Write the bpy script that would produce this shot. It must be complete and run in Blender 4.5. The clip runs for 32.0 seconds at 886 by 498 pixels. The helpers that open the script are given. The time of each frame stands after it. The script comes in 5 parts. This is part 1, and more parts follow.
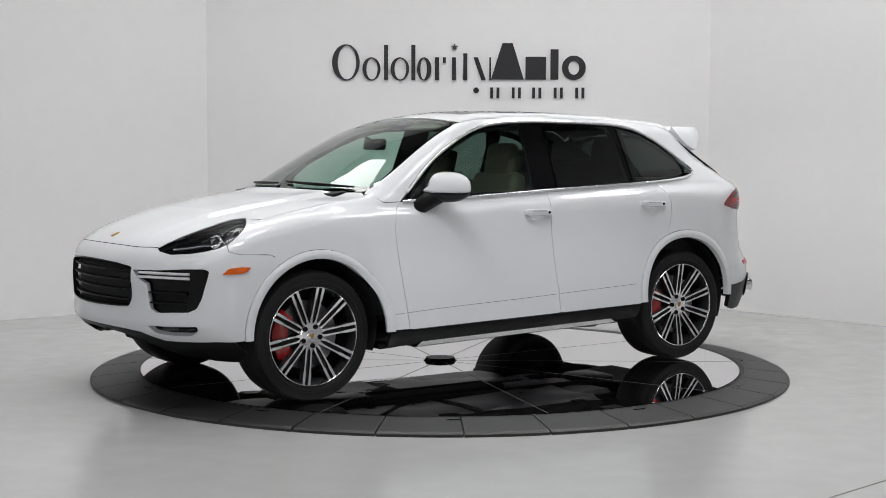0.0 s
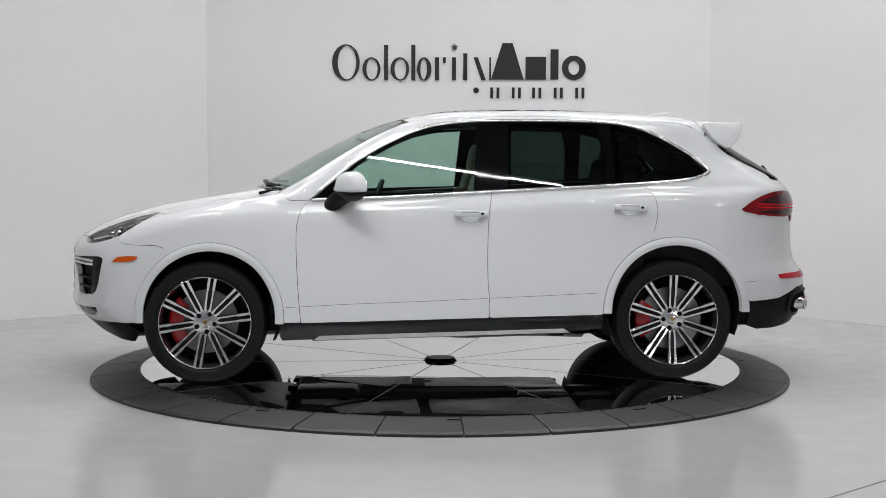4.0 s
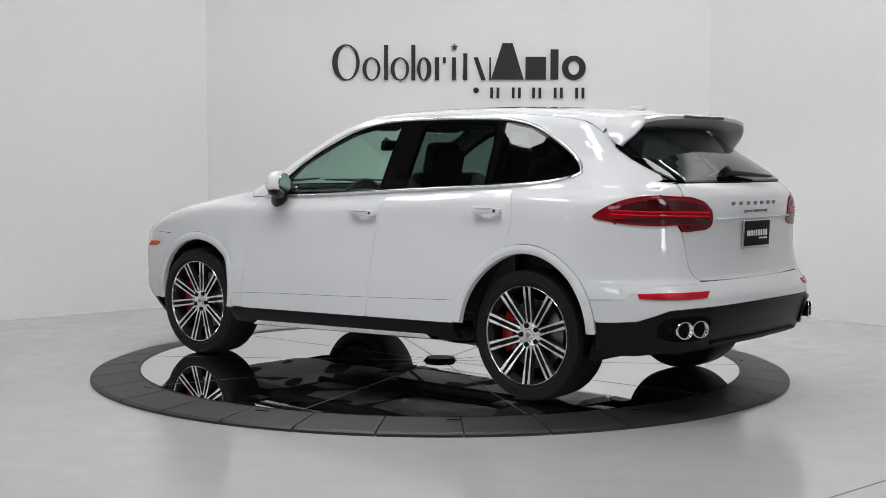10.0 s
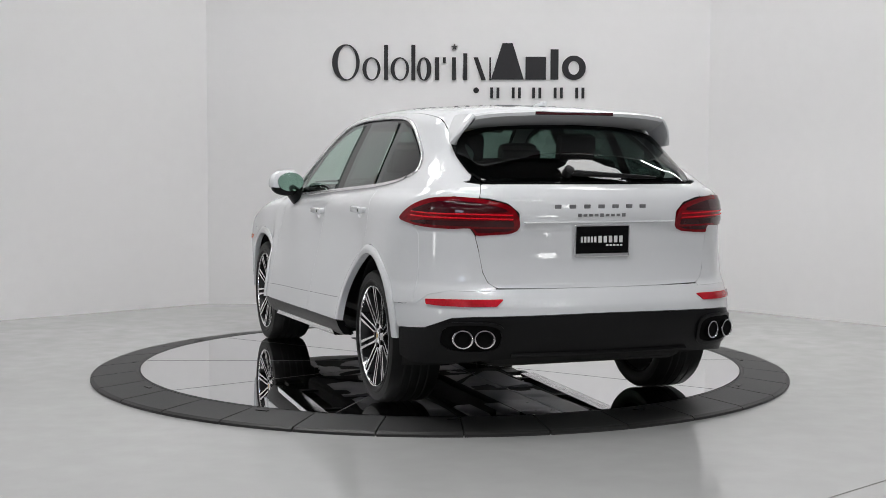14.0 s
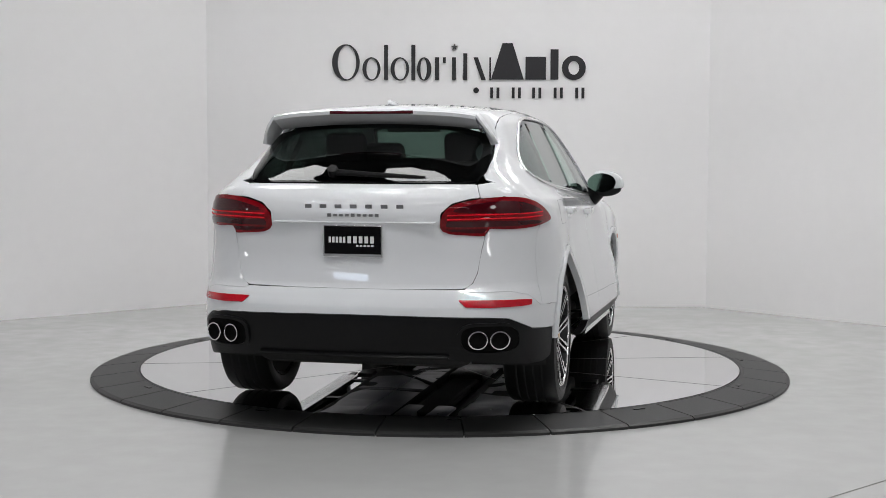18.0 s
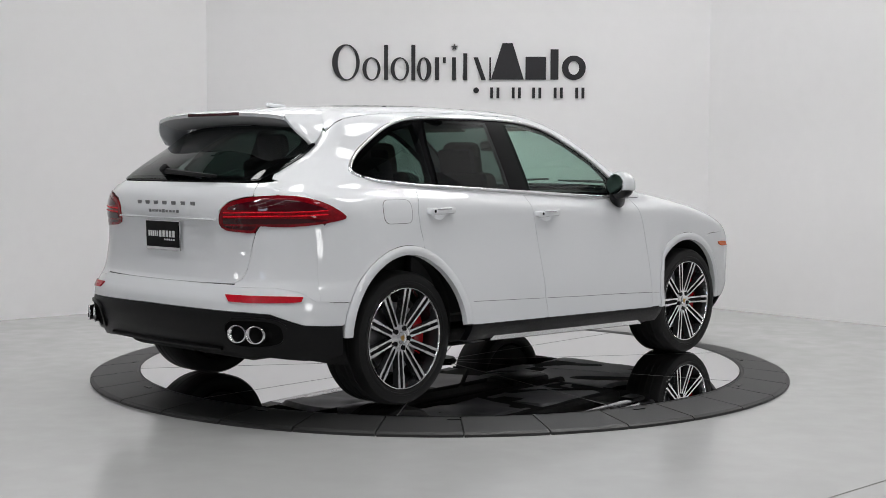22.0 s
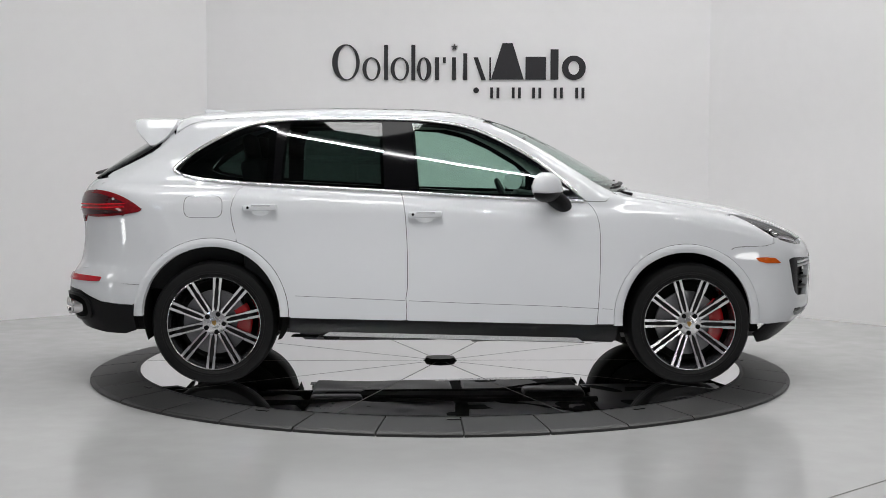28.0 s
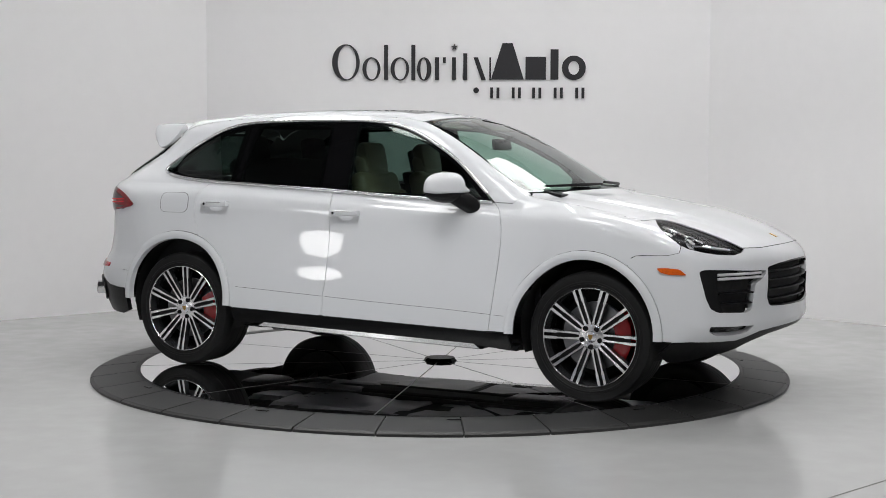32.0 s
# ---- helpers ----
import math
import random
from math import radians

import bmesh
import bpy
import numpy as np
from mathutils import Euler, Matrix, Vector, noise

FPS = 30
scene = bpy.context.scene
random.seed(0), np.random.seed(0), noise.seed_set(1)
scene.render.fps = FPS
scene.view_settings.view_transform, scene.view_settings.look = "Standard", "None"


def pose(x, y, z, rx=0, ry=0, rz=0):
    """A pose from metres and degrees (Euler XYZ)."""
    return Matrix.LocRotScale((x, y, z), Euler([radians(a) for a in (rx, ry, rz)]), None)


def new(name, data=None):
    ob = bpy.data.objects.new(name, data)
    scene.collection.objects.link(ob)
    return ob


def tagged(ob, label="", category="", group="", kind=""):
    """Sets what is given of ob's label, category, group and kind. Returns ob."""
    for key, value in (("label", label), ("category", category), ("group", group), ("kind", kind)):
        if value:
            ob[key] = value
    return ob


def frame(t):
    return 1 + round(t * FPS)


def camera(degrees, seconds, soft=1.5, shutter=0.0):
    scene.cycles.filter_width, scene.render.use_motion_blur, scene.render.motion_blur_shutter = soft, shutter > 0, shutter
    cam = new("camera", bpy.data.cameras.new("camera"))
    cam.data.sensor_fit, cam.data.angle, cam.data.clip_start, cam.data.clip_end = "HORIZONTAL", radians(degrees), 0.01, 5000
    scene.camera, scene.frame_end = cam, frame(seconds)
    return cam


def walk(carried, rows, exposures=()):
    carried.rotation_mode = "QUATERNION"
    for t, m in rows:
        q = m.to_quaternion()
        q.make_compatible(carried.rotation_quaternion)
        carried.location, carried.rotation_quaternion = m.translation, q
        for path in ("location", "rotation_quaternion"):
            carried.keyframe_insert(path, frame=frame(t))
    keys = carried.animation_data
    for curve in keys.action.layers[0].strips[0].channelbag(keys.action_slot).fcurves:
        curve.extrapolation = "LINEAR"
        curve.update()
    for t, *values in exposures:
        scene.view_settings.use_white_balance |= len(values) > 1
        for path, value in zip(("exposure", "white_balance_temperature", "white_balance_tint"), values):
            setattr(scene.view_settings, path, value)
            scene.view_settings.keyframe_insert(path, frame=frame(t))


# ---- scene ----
# ---------------------------------------------------------------- camera
cam = camera(36.92, 32.0, soft=0.75)
EYE = pose(0, -9.029, 1.360, 90 - 3.777, 0, -0.108) @ pose(0, 0, 0, 0, 0, 0.175)
walk(cam, [(0, EYE), (32, EYE)], exposures=[(0, 0.0), (32, 0.0)])

FLOOR = -0.05          # showroom floor; the turntable disc lies at 0
CEIL = 5.6

# ---------------------------------------------------------------- world and light
world = bpy.data.worlds.new("showroom_world")
world.use_nodes = True
world.node_tree.nodes["Background"].inputs[0].default_value = (0.8, 0.85, 0.9, 1)
world.node_tree.nodes["Background"].inputs[1].default_value = 0.05
scene.world = world


def area(name, x, y, z, sx, sy, watts, turn, colour):
    """A long lamp that shines straight down, turned about the upright."""
    lamp = bpy.data.lights.new(name, "AREA")
    lamp.shape, lamp.size, lamp.size_y, lamp.energy, lamp.color = "RECTANGLE", sx, sy, watts, colour
    ob = new(name, lamp)
    ob.matrix_basis = pose(x, y, z, 0, 0, turn)
    return ob


# ceiling tubes over the turntable and the hall, the left and back rows added as fill; the softboxes glow by their cloth
ROWS = ((-0.2, -4.0, 2.4, 126, -27.5), (3.9, -6.6, 1.2, 80, 0), (-4.4, -7.4, 1.2, 58, 0), (0.9, 1.3, 3.6, 142, 0))       # x, y, half length, watts, turn
for tx, ty, th, tw, ta in ROWS:
    area("ceiling_light_glow", tx, ty, CEIL - 0.30, 2 * th, 0.035, tw, ta, (0.985, 0.985, 0.99))
# ---------------------------------------------------------------- materials
def nodes_of(name):
    m = bpy.data.materials.new(name)
    m.use_nodes = True
    nt = m.node_tree
    return m, nt, nt.nodes["Principled BSDF"]


def mat(name, colour, rough=0.5, metal=0.0, coat=0.0, grain=0.0, grain_scale=40.0, bump=0.0, bump_scale=120.0, rough_var=0.0, spec=0.5):
    """A plain surface with two scales of variation in colour, gloss and relief."""
    m, nt, b = nodes_of(name)
    b.inputs["Base Color"].default_value = (*colour, 1)
    b.inputs["Roughness"].default_value = rough
    b.inputs["Metallic"].default_value = metal
    b.inputs["Coat Weight"].default_value = coat
    b.inputs["Coat Roughness"].default_value = 0.02
    b.inputs["Specular IOR Level"].default_value = spec
    co = nt.nodes.new("ShaderNodeTexCoord")
    if grain or rough_var:
        n1 = nt.nodes.new("ShaderNodeTexNoise")
        n1.inputs["Scale"].default_value, n1.inputs["Detail"].default_value = grain_scale, 6
        n2 = nt.nodes.new("ShaderNodeTexNoise")
        n2.inputs["Scale"].default_value, n2.inputs["Detail"].default_value = grain_scale / 14, 3
        mx = nt.nodes.new("ShaderNodeMath")
        mx.operation = "MULTIPLY"
        for n in (n1, n2):
            nt.links.new(co.outputs["Object"], n.inputs["Vector"])
        nt.links.new(n1.outputs["Fac"], mx.inputs[0])
        nt.links.new(n2.outputs["Fac"], mx.inputs[1])
        if grain:
            r = nt.nodes.new("ShaderNodeMapRange")
            r.inputs[1].default_value, r.inputs[2].default_value = 0.1, 0.42
            r.inputs[3].default_value, r.inputs[4].default_value = 1 - grain, 1 + grain
            nt.links.new(mx.outputs[0], r.inputs[0])
            v = nt.nodes.new("ShaderNodeVectorMath")
            v.operation = "SCALE"
            v.inputs[0].default_value = colour
            nt.links.new(r.outputs[0], v.inputs["Scale"])
            nt.links.new(v.outputs[0], b.inputs["Base Color"])
        if rough_var:
            r = nt.nodes.new("ShaderNodeMapRange")
            r.inputs[1].default_value, r.inputs[2].default_value = 0.1, 0.42
            r.inputs[3].default_value, r.inputs[4].default_value = max(rough - rough_var, 0), rough + rough_var
            nt.links.new(mx.outputs[0], r.inputs[0])
            nt.links.new(r.outputs[0], b.inputs["Roughness"])
    if bump:
        n3 = nt.nodes.new("ShaderNodeTexNoise")
        n3.inputs["Scale"].default_value, n3.inputs["Detail"].default_value = bump_scale, 4
        nt.links.new(co.outputs["Object"], n3.inputs["Vector"])
        bp = nt.nodes.new("ShaderNodeBump")
        bp.inputs["Strength"].default_value, bp.inputs["Distance"].default_value = bump, 0.002
        nt.links.new(n3.outputs["Fac"], bp.inputs["Height"])
        nt.links.new(bp.outputs[0], b.inputs["Normal"])
    return m


def glass(name, tint, gloss=1.0):
    """A thin tinted pane: it lets tinted light through and mirrors by Fresnel."""
    m = bpy.data.materials.new(name)
    m.use_nodes = True
    nt = m.node_tree
    nt.nodes.remove(nt.nodes["Principled BSDF"])
    t, g, mx, lw, pw, ad = (nt.nodes.new("ShaderNode" + k) for k in ("BsdfTransparent", "BsdfGlossy", "MixShader", "LayerWeight", "Math", "Math"))
    t.inputs[0].default_value = (*tint, 1)
    g.inputs["Roughness"].default_value = 0.0
    g.inputs["Color"].default_value = (gloss, gloss, gloss, 1)
    lw.inputs[0].default_value = 0.5
    pw.operation, pw.inputs[1].default_value = "POWER", 5.0
    ad.operation, ad.inputs[1].default_value, ad.inputs[2].default_value = "MULTIPLY_ADD", 0.94, 0.055
    nt.links.new(lw.outputs["Facing"], pw.inputs[0])
    nt.links.new(pw.outputs[0], ad.inputs[0])
    nt.links.new(ad.outputs[0], mx.inputs[0])
    nt.links.new(t.outputs[0], mx.inputs[1])
    nt.links.new(g.outputs[0], mx.inputs[2])
    nt.links.new(mx.outputs[0], nt.nodes["Material Output"].inputs[0])
    return m


def glow(name, colour, strength):
    m, nt, b = nodes_of(name)
    b.inputs["Base Color"].default_value = (*colour, 1)
    b.inputs["Emission Color"].default_value = (*colour, 1)
    b.inputs["Emission Strength"].default_value = strength
    return m


M_WALL = mat("white_wall_paint", (0.86, 0.85, 0.85), 0.65, grain=0.012, grain_scale=9, bump=0.05, bump_scale=90)
M_FLOOR = mat("polished_floor", (0.455, 0.455, 0.45), 0.16, grain=0.035, grain_scale=6, rough_var=0.05, spec=0.5)
M_CEIL = mat("dark_ceiling", (0.10, 0.10, 0.105), 0.8, grain=0.1, grain_scale=5)
M_HALL = mat("hall_wall", (0.36, 0.36, 0.37), 0.7, grain=0.05, grain_scale=5)
M_STEEL = mat("roof_steel", (0.05, 0.05, 0.055), 0.6, grain=0.1)
M_PAINT = mat("white_car_paint", (0.725, 0.737, 0.752), 0.4, coat=1.0, grain=0.004, grain_scale=300, spec=0.0)
M_PAINT.node_tree.nodes["Principled BSDF"].inputs["Coat IOR"].default_value = 1.65
M_BLACK = mat("black_trim_plastic", (0.006, 0.006, 0.0065), 0.36, spec=0.18, grain=0.15, grain_scale=60, bump=0.15, bump_scale=900)
M_GLOSSBLACK = mat("gloss_black", (0.004, 0.004, 0.0045), 0.05, spec=0.14)
M_LINER = mat("dark_liner", (0.024, 0.024, 0.024), 0.85, grain=0.25, grain_scale=30, spec=0.25)
# near-black that stands for shade in the tailpipes and round them
M_PIPESHADE = mat("pipe_shade", (0.004, 0.004, 0.004), 0.9, grain=0.3, grain_scale=60, spec=0.1)
M_UNDER = mat("grey_underbody_panel", (0.17, 0.17, 0.175), 0.4, spec=0.4, grain=0.5, grain_scale=14, rough_var=0.15)
M_RUBBER = mat("tyre_rubber", (0.009, 0.009, 0.009), 0.5, spec=0.22, grain=0.15, grain_scale=50, bump=0.2, bump_scale=300)
M_RIM = mat("machined_rim", (0.86, 0.86, 0.87), 0.20, metal=1.0, grain=0.012, grain_scale=40, rough_var=0.02)
M_RIMDARK = mat("dark_rim_paint", (0.035, 0.036, 0.038), 0.25, metal=0.3, coat=0.6, grain=0.05)
M_CHROME = mat("chrome", (0.82, 0.82, 0.83), 0.06, metal=1.0, grain=0.03, grain_scale=60)
M_STEP = mat("anodised_step", (0.90, 0.90, 0.91), 0.16, metal=1.0, grain=0.04, grain_scale=90, rough_var=0.06)
M_SATIN = mat("satin_silver", (0.78, 0.78, 0.79), 0.35, metal=0.4, grain=0.03)
M_DISCIRON = mat("brake_iron", (0.27, 0.27, 0.28), 0.4, metal=1.0, grain=0.12, grain_scale=90)
M_RED = mat("red_caliper_paint", (0.44, 0.007, 0.011), 0.22, coat=0.8, grain=0.05)
M_GOLD = mat("gold_badge", (0.45, 0.28, 0.09), 0.3, metal=0.8, grain=0.2, grain_scale=300)
M_MIRROR = mat("polished_steel_disc", (0.80, 0.80, 0.81), 0.015, metal=1.0, grain=0.02, grain_scale=3, rough_var=0.01)
M_SEAM = mat("brushed_seam", (0.10, 0.10, 0.10), 0.4, metal=0.5, grain=0.1)
M_RINGTILE = mat("grey_rubber_tile", (0.020, 0.020, 0.0197), 0.5, grain=0.12, grain_scale=30, bump=0.2, bump_scale=200)
M_BEIGE = mat("beige_leather", (0.145, 0.118, 0.078), 0.5, grain=0.08, grain_scale=30, bump=0.2, bump_scale=220)
M_CABIN = mat("dark_cabin_plastic", (0.016, 0.016, 0.017), 0.55, grain=0.12, grain_scale=50, bump=0.15, bump_scale=400)
M_HEADLINER = mat("beige_headliner", (0.30, 0.27, 0.22), 0.9, grain=0.05)
M_GLASS = glass("green_tinted_glass", (0.60, 0.76, 0.69))
M_PRIVACY = glass("dark_privacy_glass", (0.125, 0.172, 0.157))
M_LENS = glass("clear_lens", (0.86, 0.86, 0.86), 0.45)
M_REDLENS = mat("red_lamp_lens", (0.20, 0.0018, 0.006), 0.05, spec=0.4, grain=0.5, grain_scale=70)
M_HOTRED = mat("bright_red_guide", (0.75, 0.006, 0.018), 0.25, spec=0.3, grain=0.3, grain_scale=120)
M_TRIM = mat("polished_window_trim", (0.80, 0.80, 0.81), 0.20, metal=0.75, grain=0.02, grain_scale=60)
M_DARKRED = mat("smoked_red_lens", (0.045, 0.0012, 0.004), 0.05, spec=0.5, coat=0.0, grain=0.1, grain_scale=60)
M_REFLECT = mat("red_reflector", (0.48, 0.004, 0.014), 0.12, spec=0.5, grain=0.25, grain_scale=90, bump=0.3, bump_scale=500)
M_AMBER = mat("amber_lens", (0.62, 0.10, 0.006), 0.15, spec=0.3, grain=0.2, grain_scale=120, bump=0.4, bump_scale=400)
M_SIGN = mat("black_sign_acrylic", (0.022, 0.021, 0.024), 0.3, grain=0.1)
M_LAMP = glow("lamp_tube", (1.0, 0.985, 0.97), 10.0)
M_SOFTBOX = glow("softbox_cloth", (1.0, 0.995, 0.99), 7.0)
# ---------------------------------------------------------------- mesh helpers
def part(name, bm, material, parent=None, label="", smooth=False, category="", kind="", group=""):
    me = bpy.data.meshes.new(name)
    bm.to_mesh(me)
    bm.free()
    me.materials.append(material)
    if smooth:
        for p in me.polygons:
            p.use_smooth = True
        me.set_sharp_from_angle(angle=radians(38))
    ob = new(name, me)
    ob.parent = parent
    return tagged(ob, label, category, group, kind)


def empty(name, label, category, m=None, group=""):
    ob = new(name)
    ob.empty_display_size = 0.2
    if m is not None:
        ob.matrix_basis = m
    return tagged(ob, label, category, group)


def box(bm, sx, sy, sz, m=None, bevel=0.0, seg=2):
    """A bevelled box centred at the origin of m."""
    r = bmesh.ops.create_cube(bm, size=1, matrix=(m or Matrix()) @ Matrix.Diagonal((sx, sy, sz, 1)))
    if bevel:
        es = list({e for v in r["verts"] for e in v.link_edges})
        bmesh.ops.bevel(bm, geom=es, offset=bevel, segments=seg, profile=0.5, affect="EDGES", clamp_overlap=True)
    return bm


def boxes(*rows):
    bm = bmesh.new()
    for sx, sy, sz, m, bv in rows:
        box(bm, sx, sy, sz, m, bv)
    return bm


def lathe(profile, seg=64, axis="Y", start=0.0, sweep=360.0):
    """Turn a (radius, height) profile about an axis."""
    bm = bmesh.new()
    full = abs(sweep - 360) < 1e-6
    n = seg if full else seg + 1
    rings = []
    for i in range(n):
        a = radians(start + sweep * i / seg)
        c, s = math.cos(a), math.sin(a)
        row = []
        for r, h in profile:
            co = (r * c, h, r * s) if axis == "Y" else (r * c, r * s, h)
            row.append(bm.verts.new(co))
        rings.append(row)
    for i in range(seg):
        a, b = rings[i], rings[(i + 1) % n]
        for j in range(len(profile) - 1):
            f = (a[j], a[j + 1], b[j + 1], b[j]) if axis == "Y" else (a[j], b[j], b[j + 1], a[j + 1])
            bm.faces.new(f)
    bmesh.ops.remove_doubles(bm, verts=bm.verts, dist=1e-5)
    bmesh.ops.recalc_face_normals(bm, faces=bm.faces)
    return bm


def tube(points, radius, seg=10, closed=False):
    """A round bar along points."""
    bm = bmesh.new()
    pts = [Vector(p) for p in points]
    rings = []
    up = Vector((0, 0, 1))
    for i, p in enumerate(pts):
        a = pts[i - 1] if i or closed else p
        b = pts[(i + 1) % len(pts)] if i < len(pts) - 1 or closed else p
        d = (b - a).normalized()
        u = d.cross(up if abs(d.z) < 0.95 else Vector((1, 0, 0))).normalized()
        w = d.cross(u)
        r = radius[i] if isinstance(radius, (list, tuple)) else radius
        rings.append([bm.verts.new(p + u * r * math.cos(2 * math.pi * k / seg) + w * r * math.sin(2 * math.pi * k / seg)) for k in range(seg)])
    m = len(pts)
    for i in range(m if closed else m - 1):
        a, b = rings[i], rings[(i + 1) % m]
        for k in range(seg):
            bm.faces.new((a[k], a[(k + 1) % seg], b[(k + 1) % seg], b[k]))
    if not closed:
        bm.faces.new(rings[0][::-1])
        bm.faces.new(rings[-1])
    bmesh.ops.recalc_face_normals(bm, faces=bm.faces)
    return bm


def prism(poly, y0, y1, plane="XZ", bevel=0.0):
    """A flat outline given thickness."""
    bm = bmesh.new()
    put = {"XZ": lambda a, b, d: (a, d, b), "XY": lambda a, b, d: (a, b, d), "YZ": lambda a, b, d: (d, a, b)}[plane]
    vs = [bm.verts.new(put(a, b, y0)) for a, b in poly]
    f = bm.faces.new(vs)
    r = bmesh.ops.extrude_face_region(bm, geom=[f])
    d = Vector(put(0, 0, y1)) - Vector(put(0, 0, y0))
    bmesh.ops.translate(bm, verts=[g for g in r["geom"] if isinstance(g, bmesh.types.BMVert)], vec=d)
    bmesh.ops.recalc_face_normals(bm, faces=bm.faces)
    if bevel:
        bmesh.ops.bevel(bm, geom=list(bm.edges), offset=bevel, segments=2, profile=0.5, affect="EDGES", clamp_overlap=True)
    return bm


def curve(*pairs):
    """A smooth function through (place, value) pairs, held level past its ends."""
    xs, ys = np.array(sorted(pairs), float).T
    d = np.diff(ys) / np.diff(xs)
    s = np.zeros(len(xs))
    s[0], s[-1] = d[0], d[-1]
    for i in range(1, len(xs) - 1):
        if d[i - 1] * d[i] > 0:
            h0, h1 = xs[i] - xs[i - 1], xs[i + 1] - xs[i]
            w1, w2 = 2 * h1 + h0, h1 + 2 * h0
            s[i] = (w1 + w2) / (w1 / d[i - 1] + w2 / d[i])

    def f(x):
        x = np.clip(x, xs[0], xs[-1])
        i = np.clip(np.searchsorted(xs, x) - 1, 0, len(xs) - 2)
        h = xs[i + 1] - xs[i]
        u = (x - xs[i]) / h
        return ((1 + 2 * u) * (1 - u) ** 2 * ys[i] + u * (1 - u) ** 2 * h * s[i] + u * u * (3 - 2 * u) * ys[i + 1] + u * u * (u - 1) * h * s[i + 1])
    return f


# ---------------------------------------------------------------- the form of the car's body
# car space: x forward, y to its left, z up, origin on the disc midway between the axles
side_profile = curve((0.20, 0.88), (0.32, 0.935), (0.42, 0.948), (0.55, 0.957), (0.75, 0.962), (0.90, 0.952), (0.98, 0.942), (1.02, 0.933), (1.045, 0.922), (1.065, 0.905), (1.085, 0.882), (1.10, 0.869), (1.14, 0.860), (1.22, 0.80), (1.32, 0.70))
side_plan = curve((-2.45, -0.06), (-2.2, -0.02), (-1.9, 0.004), (-1.5, 0.018), (-1.1, 0.006), (-0.6, 0.0), (0.0, 0.0), (0.8, -0.006), (1.2, 0.0), (1.5, 0.008), (1.85, 0.0), (2.1, -0.03), (2.4, -0.08))
belt_rise = curve((-2.4, 0.12), (-1.3, 0.105), (-0.96, 0.088), (-0.34, 0.055), (0.8, 0.0), (2.0, 0.0))
hood_line = curve((2.45, 0.82), (2.36, 0.885), (2.217, 0.945), (1.95, 1.03), (1.56, 1.105), (1.2, 1.160), (1.0, 1.18), (0.6, 1.20), (-0.3, 1.23), (-1.3, 1.27), (-2.4, 1.24))
hood_drop = curve((2.4, 0.10), (1.78, 0.05), (1.0, 0.02), (0.4, 0.0))
nose_line = curve((0.2, 2.16), (0.28, 2.24), (0.36, 2.33), (0.42, 2.385), (0.47, 2.405), (0.55, 2.40), (0.70, 2.405), (0.80, 2.39), (0.87, 2.355), (0.95, 2.25), (1.05, 2.0))
tail_line = curve((0.20, 2.28), (0.32, 2.36), (0.45, 2.43), (0.55, 2.452), (0.62, 2.445), (0.68, 2.415), (0.74, 2.375), (0.90, 2.352), (1.00, 2.352), (1.08, 2.362), (1.16, 2.345), (1.21, 2.315), (1.26, 2.25), (1.45, 1.915), (1.55, 1.80), (1.70, 1.74))
roof_line = curve((0.6, 1.60), (0.36, 1.655), (0.08, 1.690), (-0.3, 1.708), (-0.7, 1.712), (-1.07, 1.704), (-1.45, 1.684), (-1.75, 1.658), (-2.0, 1.628), (-2.4, 1.57))
screen_line = curve((1.0, 1.48), (1.171, 1.215), (1.30, 0.99), (1.45, 0.72), (1.586, 0.425), (1.65, 0.22), (1.72, -0.1))


crease_z = curve((0.95, 0.474), (0.6, 0.492), (0.07, 0.511), (-0.285, 0.526), (-0.97, 0.555))


def smooth_max(a, b, k):
    h = np.maximum(k - np.abs(a - b), 0) / k
    return np.maximum(a, b) + h * h * k * 0.25


def cabin_side(x, z):
    """Half-width of the glasshouse."""
    d = z - 0.25 * belt_rise(x) - 1.13
    return 0.868 - 0.38 * d - 0.17 * d * d - 0.1265 * np.clip(-1.0 - x, 0, 2) ** 2


def house(p):
    """The glasshouse's flank alone, on which the side panes lie."""
    return np.abs(p[:, 1]) - cabin_side(p[:, 0], p[:, 2])


